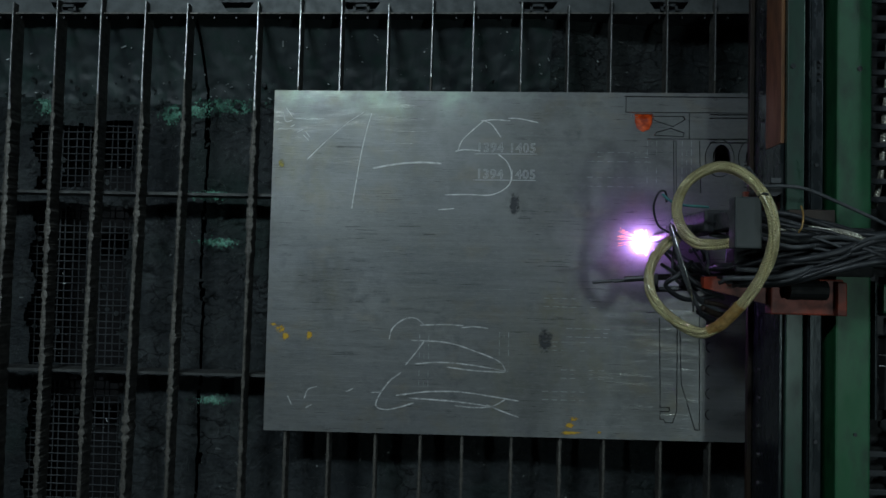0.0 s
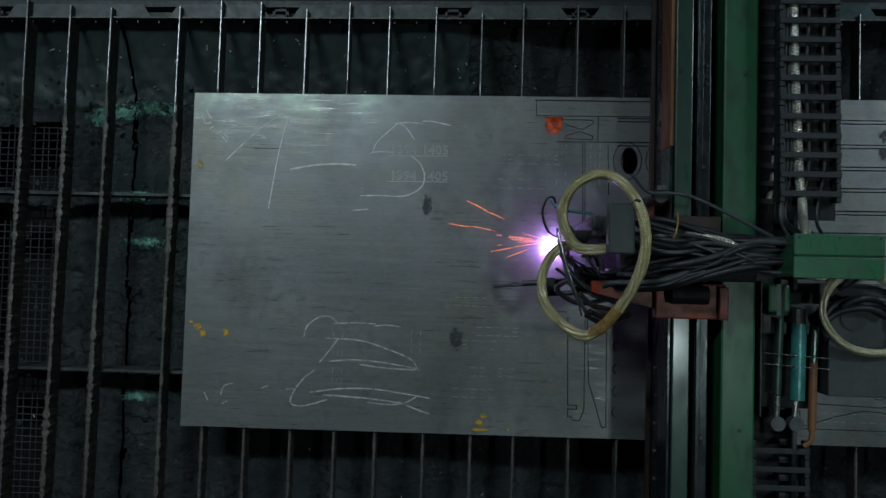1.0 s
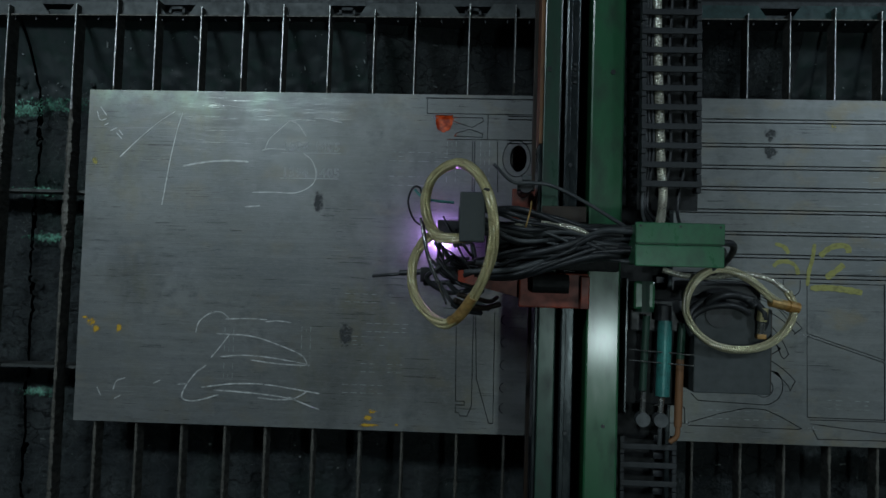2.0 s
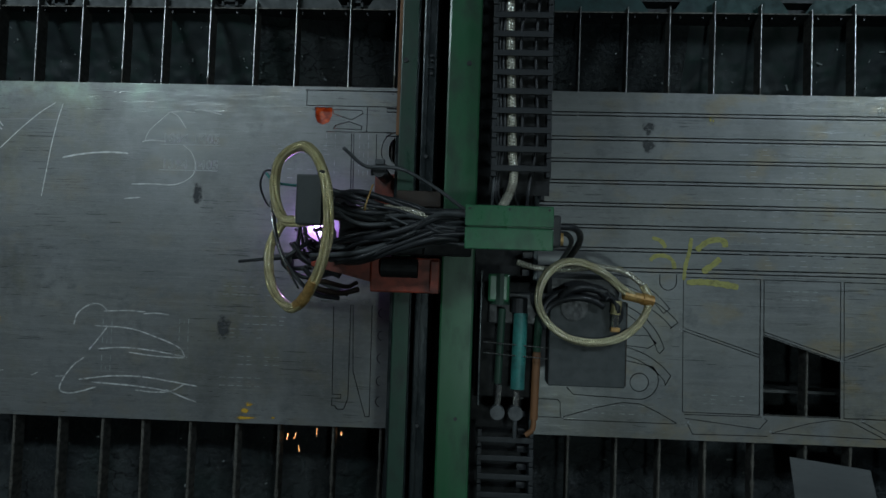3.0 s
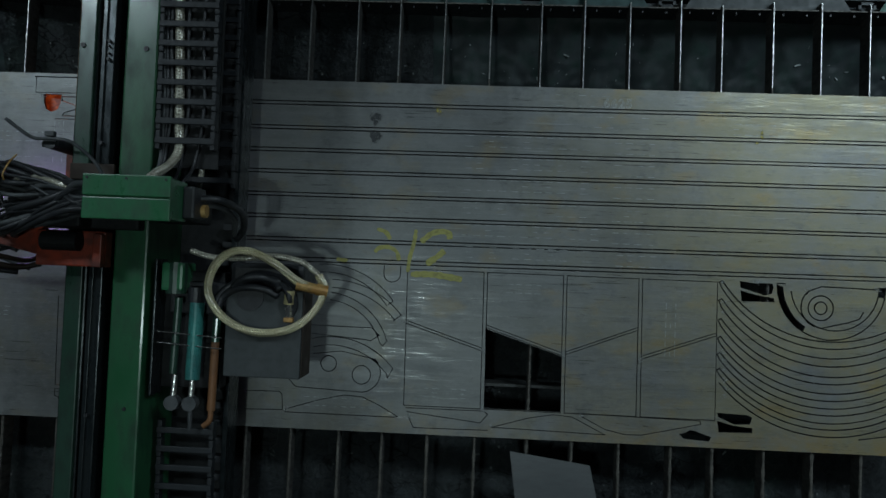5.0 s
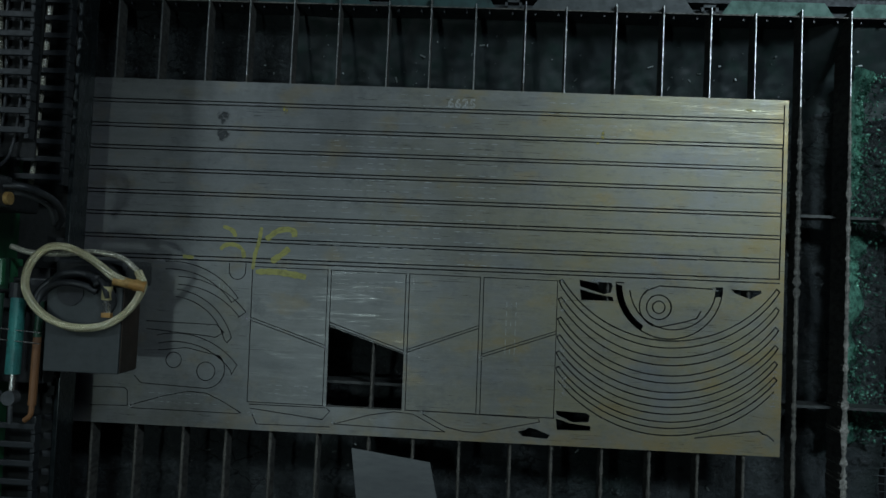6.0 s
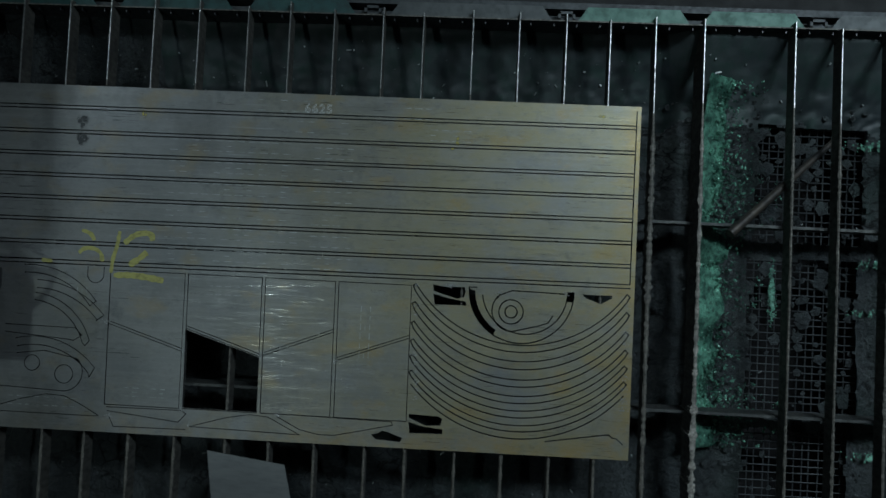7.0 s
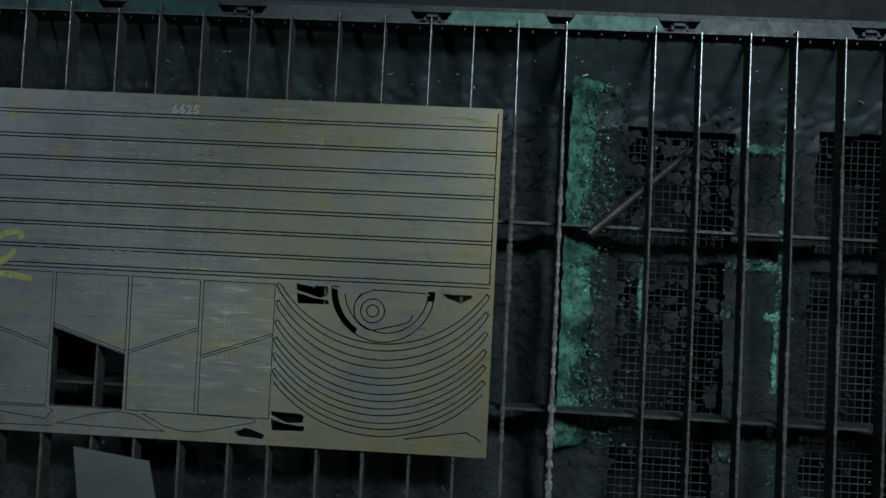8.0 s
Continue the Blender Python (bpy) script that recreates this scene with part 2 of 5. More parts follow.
CHALK_WHITE, CHALK_YELLOW = chalk("white_chalk", (0.84, 0.86, 0.84), 1.02), chalk("yellow_chalk", (0.40, 0.385, 0.13), 1.1)
CHALK_FAINT = chalk("faint_chalk", (0.70, 0.72, 0.71), 0.84)
ETCH = chalk("etched_line", (0.66, 0.69, 0.69), 1.32)
ETCH_FAINT = chalk("faint_etched_line", (0.46, 0.50, 0.49), 0.92)


def braid(name, pale, deep, fine=1.0):
    """Woven sleeve: crossing threads laid along the hose, dusty in places."""
    m, tree, bsdf = nodes(name)
    at = tree.nodes.new("ShaderNodeTexCoord")
    waves = []
    for turn in (1, -1):
        mp, wave = tree.nodes.new("ShaderNodeMapping"), tree.nodes.new("ShaderNodeTexWave")
        mp.inputs["Rotation"].default_value = (0, 0, radians(38 * turn))
        mp.inputs["Scale"].default_value = (1, 0.055, 1)
        wave.wave_type, wave.bands_direction = "BANDS", "X"
        wave.inputs["Scale"].default_value, wave.inputs["Distortion"].default_value, wave.inputs["Detail"].default_value = 4.2 * fine, 1.5, 2
        tree.links.new(at.outputs["UV"], mp.inputs[0])
        tree.links.new(mp.outputs[0], wave.inputs["Vector"])
        waves.append(wave.outputs["Fac"])
    weave = times(tree, times(tree, waves[0], waves[1], "MAXIMUM"), times(tree, noise_at(tree, 160, 3), 0.35, "ADD"), "MULTIPLY")
    drift = noise_at(tree, 14, 5)
    c = blend(tree, ramp(tree, weave, 0.30, 0.68), deep, pale)
    c = blend(tree, ramp(tree, drift, 0.46, 0.66, 0, 0.5), c, deep)
    tree.links.new(c, bsdf.inputs["Base Color"])
    bsdf.inputs["Metallic"].default_value, bsdf.inputs["Coat Weight"].default_value, bsdf.inputs["Coat Roughness"].default_value = 0.55, 1.0, 0.14
    tree.links.new(ramp(tree, weave, 0.3, 0.7, 0.5, 0.24), bsdf.inputs["Roughness"])
    crinkle = times(tree, times(tree, noise_at(tree, 75, 3), 0.75), times(tree, weave, 0.35), "ADD")
    bump(tree, bsdf, crinkle, 0.9, 0.010)
    return m


GOLD, WHITEBRAID, PALEHOSE = braid("golden_braid", (1.0, 0.92, 0.52), (0.31, 0.24, 0.085), 0.95), braid("silver_braid", (1.0, 0.97, 0.80), (0.24, 0.22, 0.17), 0.8), braid("pale_yellow_hose", (1.0, 0.94, 0.64), (0.50, 0.44, 0.23), 0.95)


# ---- mesh helpers ----
def part(name, bm, material, parent=None, label="", smooth=False):
    me = bpy.data.meshes.new(name)
    bm.to_mesh(me)
    bm.free()
    me.materials.append(material)
    if smooth:
        me.shade_smooth()
    ob = new(name, me)
    ob.parent = parent
    if label:
        tagged(ob, label)
    return ob


def thing(name, label, category, group="", kind="", at=(0, 0, 0)):
    ob = new(name)
    ob.empty_display_size = 0.05
    ob.location = at
    return tagged(ob, label, category, group, kind)


def box(bm, x0, y0, z0, x1, y1, z1, bevel=0.0):
    made = bmesh.ops.create_cube(bm, size=1, matrix=Matrix.Translation(((x0 + x1) / 2, (y0 + y1) / 2, (z0 + z1) / 2)) @ Matrix.Diagonal((x1 - x0, y1 - y0, z1 - z0, 1)))
    if bevel:
        edges = list({e for v in made["verts"] for e in v.link_edges})
        bmesh.ops.bevel(bm, geom=edges, offset=bevel, segments=2, affect="EDGES", profile=0.6)
    return bm


def slab(bm, outline, z0, z1):
    """A flat plate of any outline."""
    low, high = ([bm.verts.new((x, y, z)) for x, y in outline] for z in (z0, z1))
    bm.faces.new(low), bm.faces.new(high)
    for a, b, c, d in zip(low, low[1:] + low[:1], high[1:] + high[:1], high):
        bm.faces.new((a, b, c, d))
    bmesh.ops.recalc_face_normals(bm, faces=bm.faces)
    return bm


def boxed(*args):
    return box(bmesh.new(), *args)


def rod(bm, a, b, r, seg=14, r2=None):
    a, b = Vector(a), Vector(b)
    m = Matrix.Translation((a + b) / 2) @ (b - a).to_track_quat("Z", "Y").to_matrix().to_4x4()
    bmesh.ops.create_cone(bm, cap_ends=True, segments=seg, radius1=r, radius2=r if r2 is None else r2, depth=(b - a).length, matrix=m)
    return bm


def roded(*args):
    return rod(bmesh.new(), *args)


def smoothed(pts, n=10):
    """Points along a soft curve through pts."""
    p = [Vector(q) for q in pts]
    p = [2 * p[0] - p[1]] + p + [2 * p[-1] - p[-2]]
    out = []
    for a, b, c, d in zip(p, p[1:], p[2:], p[3:]):
        for k in range(n):
            t = k / n
            out.append(0.5 * (2 * b + (c - a) * t + (2 * a - 5 * b + 4 * c - d) * t * t + (3 * b - a - 3 * c + d) * t ** 3))
    return out + [p[-2]]


def tube(bm, pts, r, seg=9, n=10, wobble=0.0):
    line = smoothed(pts, n)
    rings, up = [], Vector((0.13, 0.21, 0.97))
    for i, p in enumerate(line):
        way = (line[min(i + 1, len(line) - 1)] - line[max(i - 1, 0)]).normalized()
        side = way.cross(up).normalized()
        up = side.cross(way).normalized()
        k = r * (1 + wobble * noise.noise(p * 40))
        rings.append([bm.verts.new(p + k * (math.cos(a) * side + math.sin(a) * up)) for a in (2 * math.pi * j / seg for j in range(seg))])
    uv, run = bm.loops.layers.uv.verify(), 0.0
    for i, (one, two) in enumerate(zip(rings, rings[1:])):
        step = (line[i + 1] - line[i]).length
        for j in range(seg):
            face = bm.faces.new((one[j], one[(j + 1) % seg], two[(j + 1) % seg], two[j]))
            for loop, at in zip(face.loops, ((run, j), (run, j + 1), (run + step, j + 1), (run + step, j))):
                loop[uv].uv = (at[0] * 10, at[1] / seg * 10)
        run += step
    bm.faces.new(rings[0][::-1])
    bm.faces.new(rings[-1])
    return bm


def tubed(*args, **more):
    return tube(bmesh.new(), *args, **more)


def strands(pts, count, r, off, turns):
    """Centre lines of strands laid round a soft curve, with a slow twist."""
    line, up, out = smoothed(pts, 9), Vector((0.13, 0.21, 0.97)), [[] for _ in range(count)]
    for i, p in enumerate(line):
        way = (line[min(i + 1, len(line) - 1)] - line[max(i - 1, 0)]).normalized()
        side = way.cross(up).normalized()
        up = side.cross(way).normalized()
        for k in range(count):
            a = 2 * math.pi * (k / count + turns * i / len(line)) + 0.5 * noise.noise(p * 6 + Vector((k * 3.1, 0, 0)))
            w = off * (1 + 0.30 * noise.noise(p * 9 + Vector((0, k * 2.7, 0))))
            out[k].append(p + w * (math.cos(a) * side + math.sin(a) * up))
    return out


def ribbon(bm, pts, width, z, n=8, ragged=0.35):
    """A chalk stroke: a thin raised strip with a ragged width."""
    line = smoothed([(x, y, z) for x, y in pts], n)
    rows = []
    for i, p in enumerate(line):
        way = (line[min(i + 1, len(line) - 1)] - line[max(i - 1, 0)]).normalized()
        side = Vector((-way.y, way.x, 0))
        k = width / 2 * (1 + ragged * noise.noise(p * 60)) * (0.55 if i in (0, len(line) - 1) else 1)
        rows.append((bm.verts.new(p + side * k), bm.verts.new(p - side * k)))
    for (a, b), (c, d) in zip(rows, rows[1:]):
        bm.faces.new((a, b, d, c))
    return bm


def arc(cx, cy, r, a0, a1, n=24, ry=None):
    return [(cx + r * math.cos(radians(a0 + (a1 - a0) * k / n)), cy + (ry or r) * math.sin(radians(a0 + (a1 - a0) * k / n))) for k in range(n + 1)]


# ---- hall ----
def hall():
    x0, x1, y0, y1, h = -9.0, 16.0, -9.0, 11.0, 7.6
    tagged(part("floor", boxed(x0, y0, -0.2, x1, y1, 0.0), CONCRETE), "bare grey concrete floor of the factory hall", "floor", kind="structure")
    # Walls and roof are unseen, added to close the hall and bounce light.
    for name, b in (("wall_west", (x0 - 0.2, y0, 0, x0, y1, h)), ("wall_east", (x1, y0, 0, x1 + 0.2, y1, h)), ("wall_south", (x0, y0 - 0.2, 0, x1, y0, h)), ("wall_north", (x0, y1, 0, x1, y1 + 0.2, h))):
        tagged(part(name, boxed(*b), WALL), "plain pale wall added out of view to close the factory hall", "wall", kind="structure")
    bm = bmesh.new()
    for b in ((x0, y0, x1, 3.0), (x0, 4.6, x1, y1), (x0, 3.0, -4, 4.6), (0, 3.0, 6.5, 4.6), (10.5, 3.0, x1, 4.6)):
        box(bm, b[0], b[1], h, b[2], b[3], h + 0.15)
    tagged(part("ceiling", bm, WALL), "pale hall roof added out of view, with long roof light openings", "ceiling", kind="structure")


hall()
PLATE_TOP, SLAT_TOP = 0.800, 0.786


# ---- cutting table ----
def tray_height(x, y):
    """The slag bed: a sloped sheet along the back edge that falls to a lumpy floor."""
    slope = max(0.0, min(1.0, (y - 1.45) / 0.42))
    crack = abs(noise.noise(Vector((x * 6.5, y * 6.5, 4.0))))
    crags = 0.011 * noise.noise(Vector((x * 31, y * 31, 7))) - 0.022 * max(0.0, 1 - crack / 0.07) * (1 - slope)
    lumps = crags + 0.030 * noise.fractal(Vector((x * 3.1, y * 3.1, 0.3)), 1.0, 2.0, 4) + 0.012 * noise.noise(Vector((x * 14, y * 14, 5)))
    sunk = max(0.0, min(1.0, (x - 1.2) / 0.5)) * max(0.0, min(1.0, (5.75 - x) / 0.1))
    return 0.50 + (0.20 - 0.03 * sunk) * slope ** 1.6 - 0.06 * sunk + lumps * (1.0 - 0.75 * slope) + 0.02 * noise.noise(Vector((x * 1.3, y * 0.7, 9)))


GRATES = [(-1.26, 1.07, -0.77, 1.40), (-1.26, 0.21, -0.79, 0.98), (-1.26, -0.95, -0.80, 0.14), (6.13, 0.98, 6.62, 1.52), (6.11, 0.20, 6.60, 0.90), (6.11, -0.95, 6.58, 0.12), (7.00, 0.98, 7.45, 1.54), (6.99, 0.20, 7.45, 0.90), (6.98, -0.95, 7.45, 0.12)]


def ragged_inside(x, y, g):
    j = (0.05 if x < 6 else 0.018) * noise.noise(Vector((x * 9, y * 9, 2.0)))
    return g[0] + j < x < g[2] + j and g[1] + j < y < g[3] - j


def slag_tray():
    tray = thing("slag_tray", "black slag-crusted collecting tray under the cutting table with wire grates", "slag tray")
    nx, ny, x0, x1, y0, y1 = 760, 223, -2.3, 7.7, -1.05, 1.90
    cx, cy = (x1 - x0) / nx, (y1 - y0) / ny
    beds = {"slag_bed": [], "back_sheet": []}
    for i in range(nx):
        for j in range(ny):
            x, y = x0 + cx * (i + 0.5), y0 + cy * (j + 0.5)
            if any(ragged_inside(x, y, g) for g in GRATES) or abs(x + 0.40 + 0.02 * noise.noise(Vector((0, y * 2, 0)))) < 0.010:
                continue
            edge = 1.50 + 0.10 * noise.noise(Vector((x * 2.5, 4, 0))) + 0.04 * noise.noise(Vector((x * 11, 8, 0)))
            beds["back_sheet" if y > edge and not 1.25 < x < 3.3 else "slag_bed"].append((i, j))
    for name, cells in beds.items():
        used = sorted({(i + a, j + b) for i, j in cells for a in (0, 1) for b in (0, 1)})
        num = {c: k for k, c in enumerate(used)}
        me = bpy.data.meshes.new(name)
        me.from_pydata([(x0 + cx * i, y0 + cy * j, tray_height(x0 + cx * i, y0 + cy * j)) for i, j in used], [], [[num[c] for c in ((i, j), (i + 1, j), (i + 1, j + 1), (i, j + 1))] for i, j in cells])
        me.materials.append(SLAG if name == "slag_bed" else SHEET)
        me.shade_smooth()
        ob = new(name, me)
        ob.parent = tray
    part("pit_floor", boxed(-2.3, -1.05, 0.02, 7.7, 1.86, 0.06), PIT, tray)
    for g in GRATES:
        bm = bmesh.new()
        n = int((g[2] - g[0]) / 0.036)
        for k in range(n + 1):
            x = g[0] + 0.036 * k
            rod(bm, (x, g[1] - 0.03, 0.455), (x + 0.006 * math.sin(k * 2.7), g[3] + 0.03, 0.455), 0.0032, 5)
        for k in range(int((g[3] - g[1]) / 0.036) + 1):
            y = g[1] + 0.036 * k
            rod(bm, (g[0] - 0.03, y, 0.461), (g[2] + 0.03, y + 0.006 * math.sin(k * 1.9), 0.461), 0.0032, 5)
        part("wire_grate", bm, FRAME, tray, "square-meshed dark wire grate")
    return tray


def slat_mesh(seed, slag=1.0, crust_paint=None, deep=0.104):
    """A flat bar on edge, wavy and thick with slag where plates have been cut, cleaner at its end."""
    bm = bmesh.new()
    rnd = random.Random(seed)
    n, rows = (230 if slag < 1.6 else 520), []
    off = rnd.uniform(0, 50)
    for k in range(n + 1):
        y = -1.03 + 2.955 * k / n
        crust = max(0.0, min(1.0, (1.55 - y) / 0.2)) * (0.55 + 0.45 * noise.noise(Vector((off, y * 1.5, 1))))
        lump = (abs(noise.noise(Vector((off, y * 26, 3)))) * 0.014 + abs(noise.noise(Vector((off, y * 70, 6)))) * 0.008 + 0.002) * crust * slag
        mid = 0.003 * math.sin(y * 2.1 + off) * crust
        t = 0.0036
        top = SLAT_TOP - crust * 0.007 * abs(noise.noise(Vector((off, y * 18, 7))))
        ring = [(mid - t - lump * 0.5, SLAT_TOP - deep), (mid - t - lump, top - 0.03), (mid - t - lump * 0.8, top - 0.004), (mid - t * 0.5, top), (mid + t * 0.5, top), (mid + t + lump * 0.9, top - 0.004), (mid + t + lump, top - 0.03), (mid + t + lump * 0.5, SLAT_TOP - deep)]
        rows.append([bm.verts.new((x, y, z)) for x, z in ring])
    for a, b in zip(rows, rows[1:]):
        for j in range(len(a)):
            bm.faces.new((a[j], b[j], b[(j + 1) % len(a)], a[(j + 1) % len(a)]))
    bm.faces.new(rows[0])
    bm.faces.new(rows[-1][::-1])
    bmesh.ops.recalc_face_normals(bm, faces=bm.faces)
    me = bpy.data.meshes.new("slat")
    bm.to_mesh(me)
    bm.free()
    me.materials.append(SLAT)
    me.materials.append(FLANK)
    me.materials.append(crust_paint or CRUSTED)
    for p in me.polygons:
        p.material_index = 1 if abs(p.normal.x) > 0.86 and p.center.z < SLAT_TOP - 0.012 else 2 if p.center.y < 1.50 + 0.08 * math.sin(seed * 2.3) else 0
    return me


def cutting_table():
    table = thing("cutting_table", "long plasma cutting table with slag-crusted steel slats on edge", "cutting table")
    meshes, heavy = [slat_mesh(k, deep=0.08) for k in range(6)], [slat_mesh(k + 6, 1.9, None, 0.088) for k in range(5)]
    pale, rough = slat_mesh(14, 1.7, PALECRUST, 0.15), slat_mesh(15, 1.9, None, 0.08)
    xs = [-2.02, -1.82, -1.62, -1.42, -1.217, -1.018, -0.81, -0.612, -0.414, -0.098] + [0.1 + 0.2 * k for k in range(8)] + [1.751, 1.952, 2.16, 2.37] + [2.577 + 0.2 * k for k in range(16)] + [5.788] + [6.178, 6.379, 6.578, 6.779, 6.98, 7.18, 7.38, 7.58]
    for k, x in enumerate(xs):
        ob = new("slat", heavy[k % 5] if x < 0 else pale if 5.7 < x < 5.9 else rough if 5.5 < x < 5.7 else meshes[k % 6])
        ob.parent = table
        lean = np.interp(x, (-1.3, -0.6, -0.1, 0.3, 0.8, 1.4, 3.4, 4.2, 4.6, 5.3, 5.6, 7.0), (-0.55, -0.95, -0.75, -0.42, -0.52, -0.2, -0.1, 0.4, 0.35, 0.12, 0.6, 0.6))
        short = random.uniform(-0.030, 0.008) if k % 4 else -0.028
        ob.location = (x + 1.75 * math.sin(radians(lean)), short, 0.0)
        ob.rotation_euler = (0, radians(random.uniform(-1.0, 1.0)), radians(lean))
    for y in (1.036, 0.212, -0.61):
        bm = bmesh.new()
        box(bm, -2.3, y - 0.006, 0.58, 7.7, y + 0.006, 0.709)
        part("cross_bar", bm, CROSSBAR, table, "rusty flat cross bar under the slats")
    slew = Matrix.Translation((6, 0, 0)) @ Matrix.Rotation(0.0062, 4, "Z") @ Matrix.Translation((-6, 0, 0))

    def slewed(*args):
        """The back rail and its guards run a third of a degree off the table's line."""
        ob = part(*args)
        ob.matrix_local = slew
        return ob

    part("side_rail", boxed(-2.4, -1.10, 0.45, 7.8, -1.06, 0.76, 0.002), FRAME, table)
    slewed("side_rail", boxed(-2.4, 1.893, 0.45, 7.8, 1.899, 0.765, 0.002), FRAME, table)
    slewed("side_rail", boxed(-2.4, 1.900, 0.45, 7.8, 1.936, 0.705, 0.002), FRAME, table)
    slewed("rail_lip", boxed(-2.4, 1.892, 0.765, 7.8, 1.8985, 0.7705, 0.001), CRUSTED, table, "bright worn lip of the side rail")
    for k in range(100):
        x = -2.3 + 0.1006 * k
        slewed("tooth", boxed(x, 1.877, 0.715, x + 0.006, 1.892, 0.750), BLACK, table)
    for x0, x1, green in ((-2.3, -1.62, 0), (-1.52, -1.02, 0), (-0.92, -0.22, 0), (-0.14, 0.34, 0), (0.44, 1.14, 0), (1.24, 1.72, 0), (1.82, 2.52, 0), (2.62, 3.10, 1), (3.20, 3.72, 1), (3.78, 4.27, 1), (4.42, 5.14, 0), (5.25, 5.74, 1), (5.79, 6.236, 1), (6.345, 7.068, 0), (7.16, 7.66, 0)):
        bm = bmesh.new()
        slab(bm, [(x0, 1.90), (x1, 1.90), (x1 - 0.045, 1.965), (x0 + 0.045, 1.965)], 0.742, 0.748)
        slewed("guard_plate", bm, (FLAP_TEAL if x0 < 4.2 else FLAP_GREEN) if green else FLAP_GREY, table, ("bent dark teal guard plate" if x0 < 4.2 else "bent green guard plate") if green else "bent grey guard plate")
    for x in (-1.57, -0.97, 0.39, 1.19, 1.77, 2.57, 4.345, 5.20, 6.29, 7.115):
        bm = bmesh.new()
        for b in ((0, 0, 0.075, 0.012), (0, 0.030, 0.075, 0.042), (0, 0, 0.012, 0.042), (0.063, 0, 0.075, 0.042)):
            box(bm, x - 0.037 + b[0], 1.900 + b[1], 0.73, x - 0.037 + b[2], 1.900 + b[3], 0.755)
        slewed("clip", bm, FRAME, table, "square steel clip between guard plates")
    slewed("outer_skirt", boxed(-2.4, 1.97, 0.0, 7.8, 2.0, 0.70), FRAME, table)
    part("end_skirt", boxed(-2.44, -1.1, 0.0, -2.4, 2.0, 0.72), FRAME, table)
    part("end_skirt", boxed(7.8, -1.1, 0.0, 7.84, 2.0, 0.72), FRAME, table)
    part("front_skirt", boxed(-2.4, -1.14, 0.0, 7.8, -1.10, 0.72), FRAME, table)
    return table


slag_tray()
cutting_table()
# ---- the steel sheet, cut through along its kerfs ----
from mathutils.geometry import delaunay_2d_cdt

KERF = 0.0052
PLATE_X = 5.528


def line_y(a, x):
    return a + 0.0062 * (x - 2.56)


def strip_cuts():
    """Long strips with a thin web between neighbours."""
    out = []
    for k, a in enumerate((1.408, 1.300, 1.203, 1.108, 1.008, 0.912, 0.812, 0.726)):
        gap = 0.0075 if k < 7 else 0.0085
        for d in (-gap, gap):
            out.append([(1.93 if k < 2 else 2.08, line_y(a + d, 1.95)), (5.504, line_y(a + d, 5.504))])
    out.append([(5.504, 1.494), (5.504, 0.752)])
    out.append([(1.56, 1.488), (2.3, 1.488)])
    return out


def panel_cuts():
    """Eight four-sided blanks in four columns."""
    top, low, out = 0.703, 0.119, []
    for x0, x1, s0, s1 in ((3.252, 3.582, 0.476, 0.372), (3.597, 3.922, 0.472, 0.368), (3.937, 4.242, 0.372, 0.490), (4.257, 4.572, 0.368, 0.482)):
        out.append([(x0, top), (x1, top), (x1 + 0.006, low), (x0 + 0.008, low), (x0, top)])
        for d in (-0.006, 0.006):
            out.append([(x0 + 0.004, s0 + d), (x1 + 0.003, s1 + d)])
    return out


def bow_cuts():
    """A nest of bowed bands, each closed by hooked ends."""
    out, ends = [], []
    lows = (0.470, 0.440, 0.400, 0.366, 0.322, 0.292, 0.252, 0.222, 0.190, 0.161, 0.128, 0.102, 0.072)
    for k, low in enumerate(lows):
        r = 0.545 + 0.0045 * k
        half = math.degrees(math.asin(0.452 / r))
        bow = arc(5.043, low + r, r, 270 - half, 270 + half, 30)
        out.append(bow)
        ends.append((bow[0], bow[-1]))
    for k in range(0, 12, 2):
        (al, ar), (bl, br) = ends[k], ends[k + 1]
        out += [[al, (al[0] - 0.012, al[1] - 0.008), bl], [ar, (ar[0] + 0.012, ar[1] - 0.012), br]]
    out.append([(5.175, 0.068), (5.44, 0.112), (5.455, 0.100), (5.475, 0.096), (5.50, 0.074)])
    return out


def crescent_cuts():
    out = [arc(5.045, 0.702, 0.224, 180, 360, 30), arc(5.060, 0.700, 0.182, 188, 356, 26), [(4.821, 0.708), (4.852, 0.708)], [(5.242, 0.705), (5.269, 0.705)]]
    out += [arc(5.004, 0.611, r, 0, 360, 26) for r in (0.052, 0.026)]
    out.append([(4.944, 0.667), (4.952, 0.680), (5.005, 0.702), (5.232, 0.698)])
    out.append(arc(5.010, 0.615, 0.088, 130, 270, 14) + [(5.12, 0.555), (5.165, 0.572), (5.18, 0.60)])
    return out


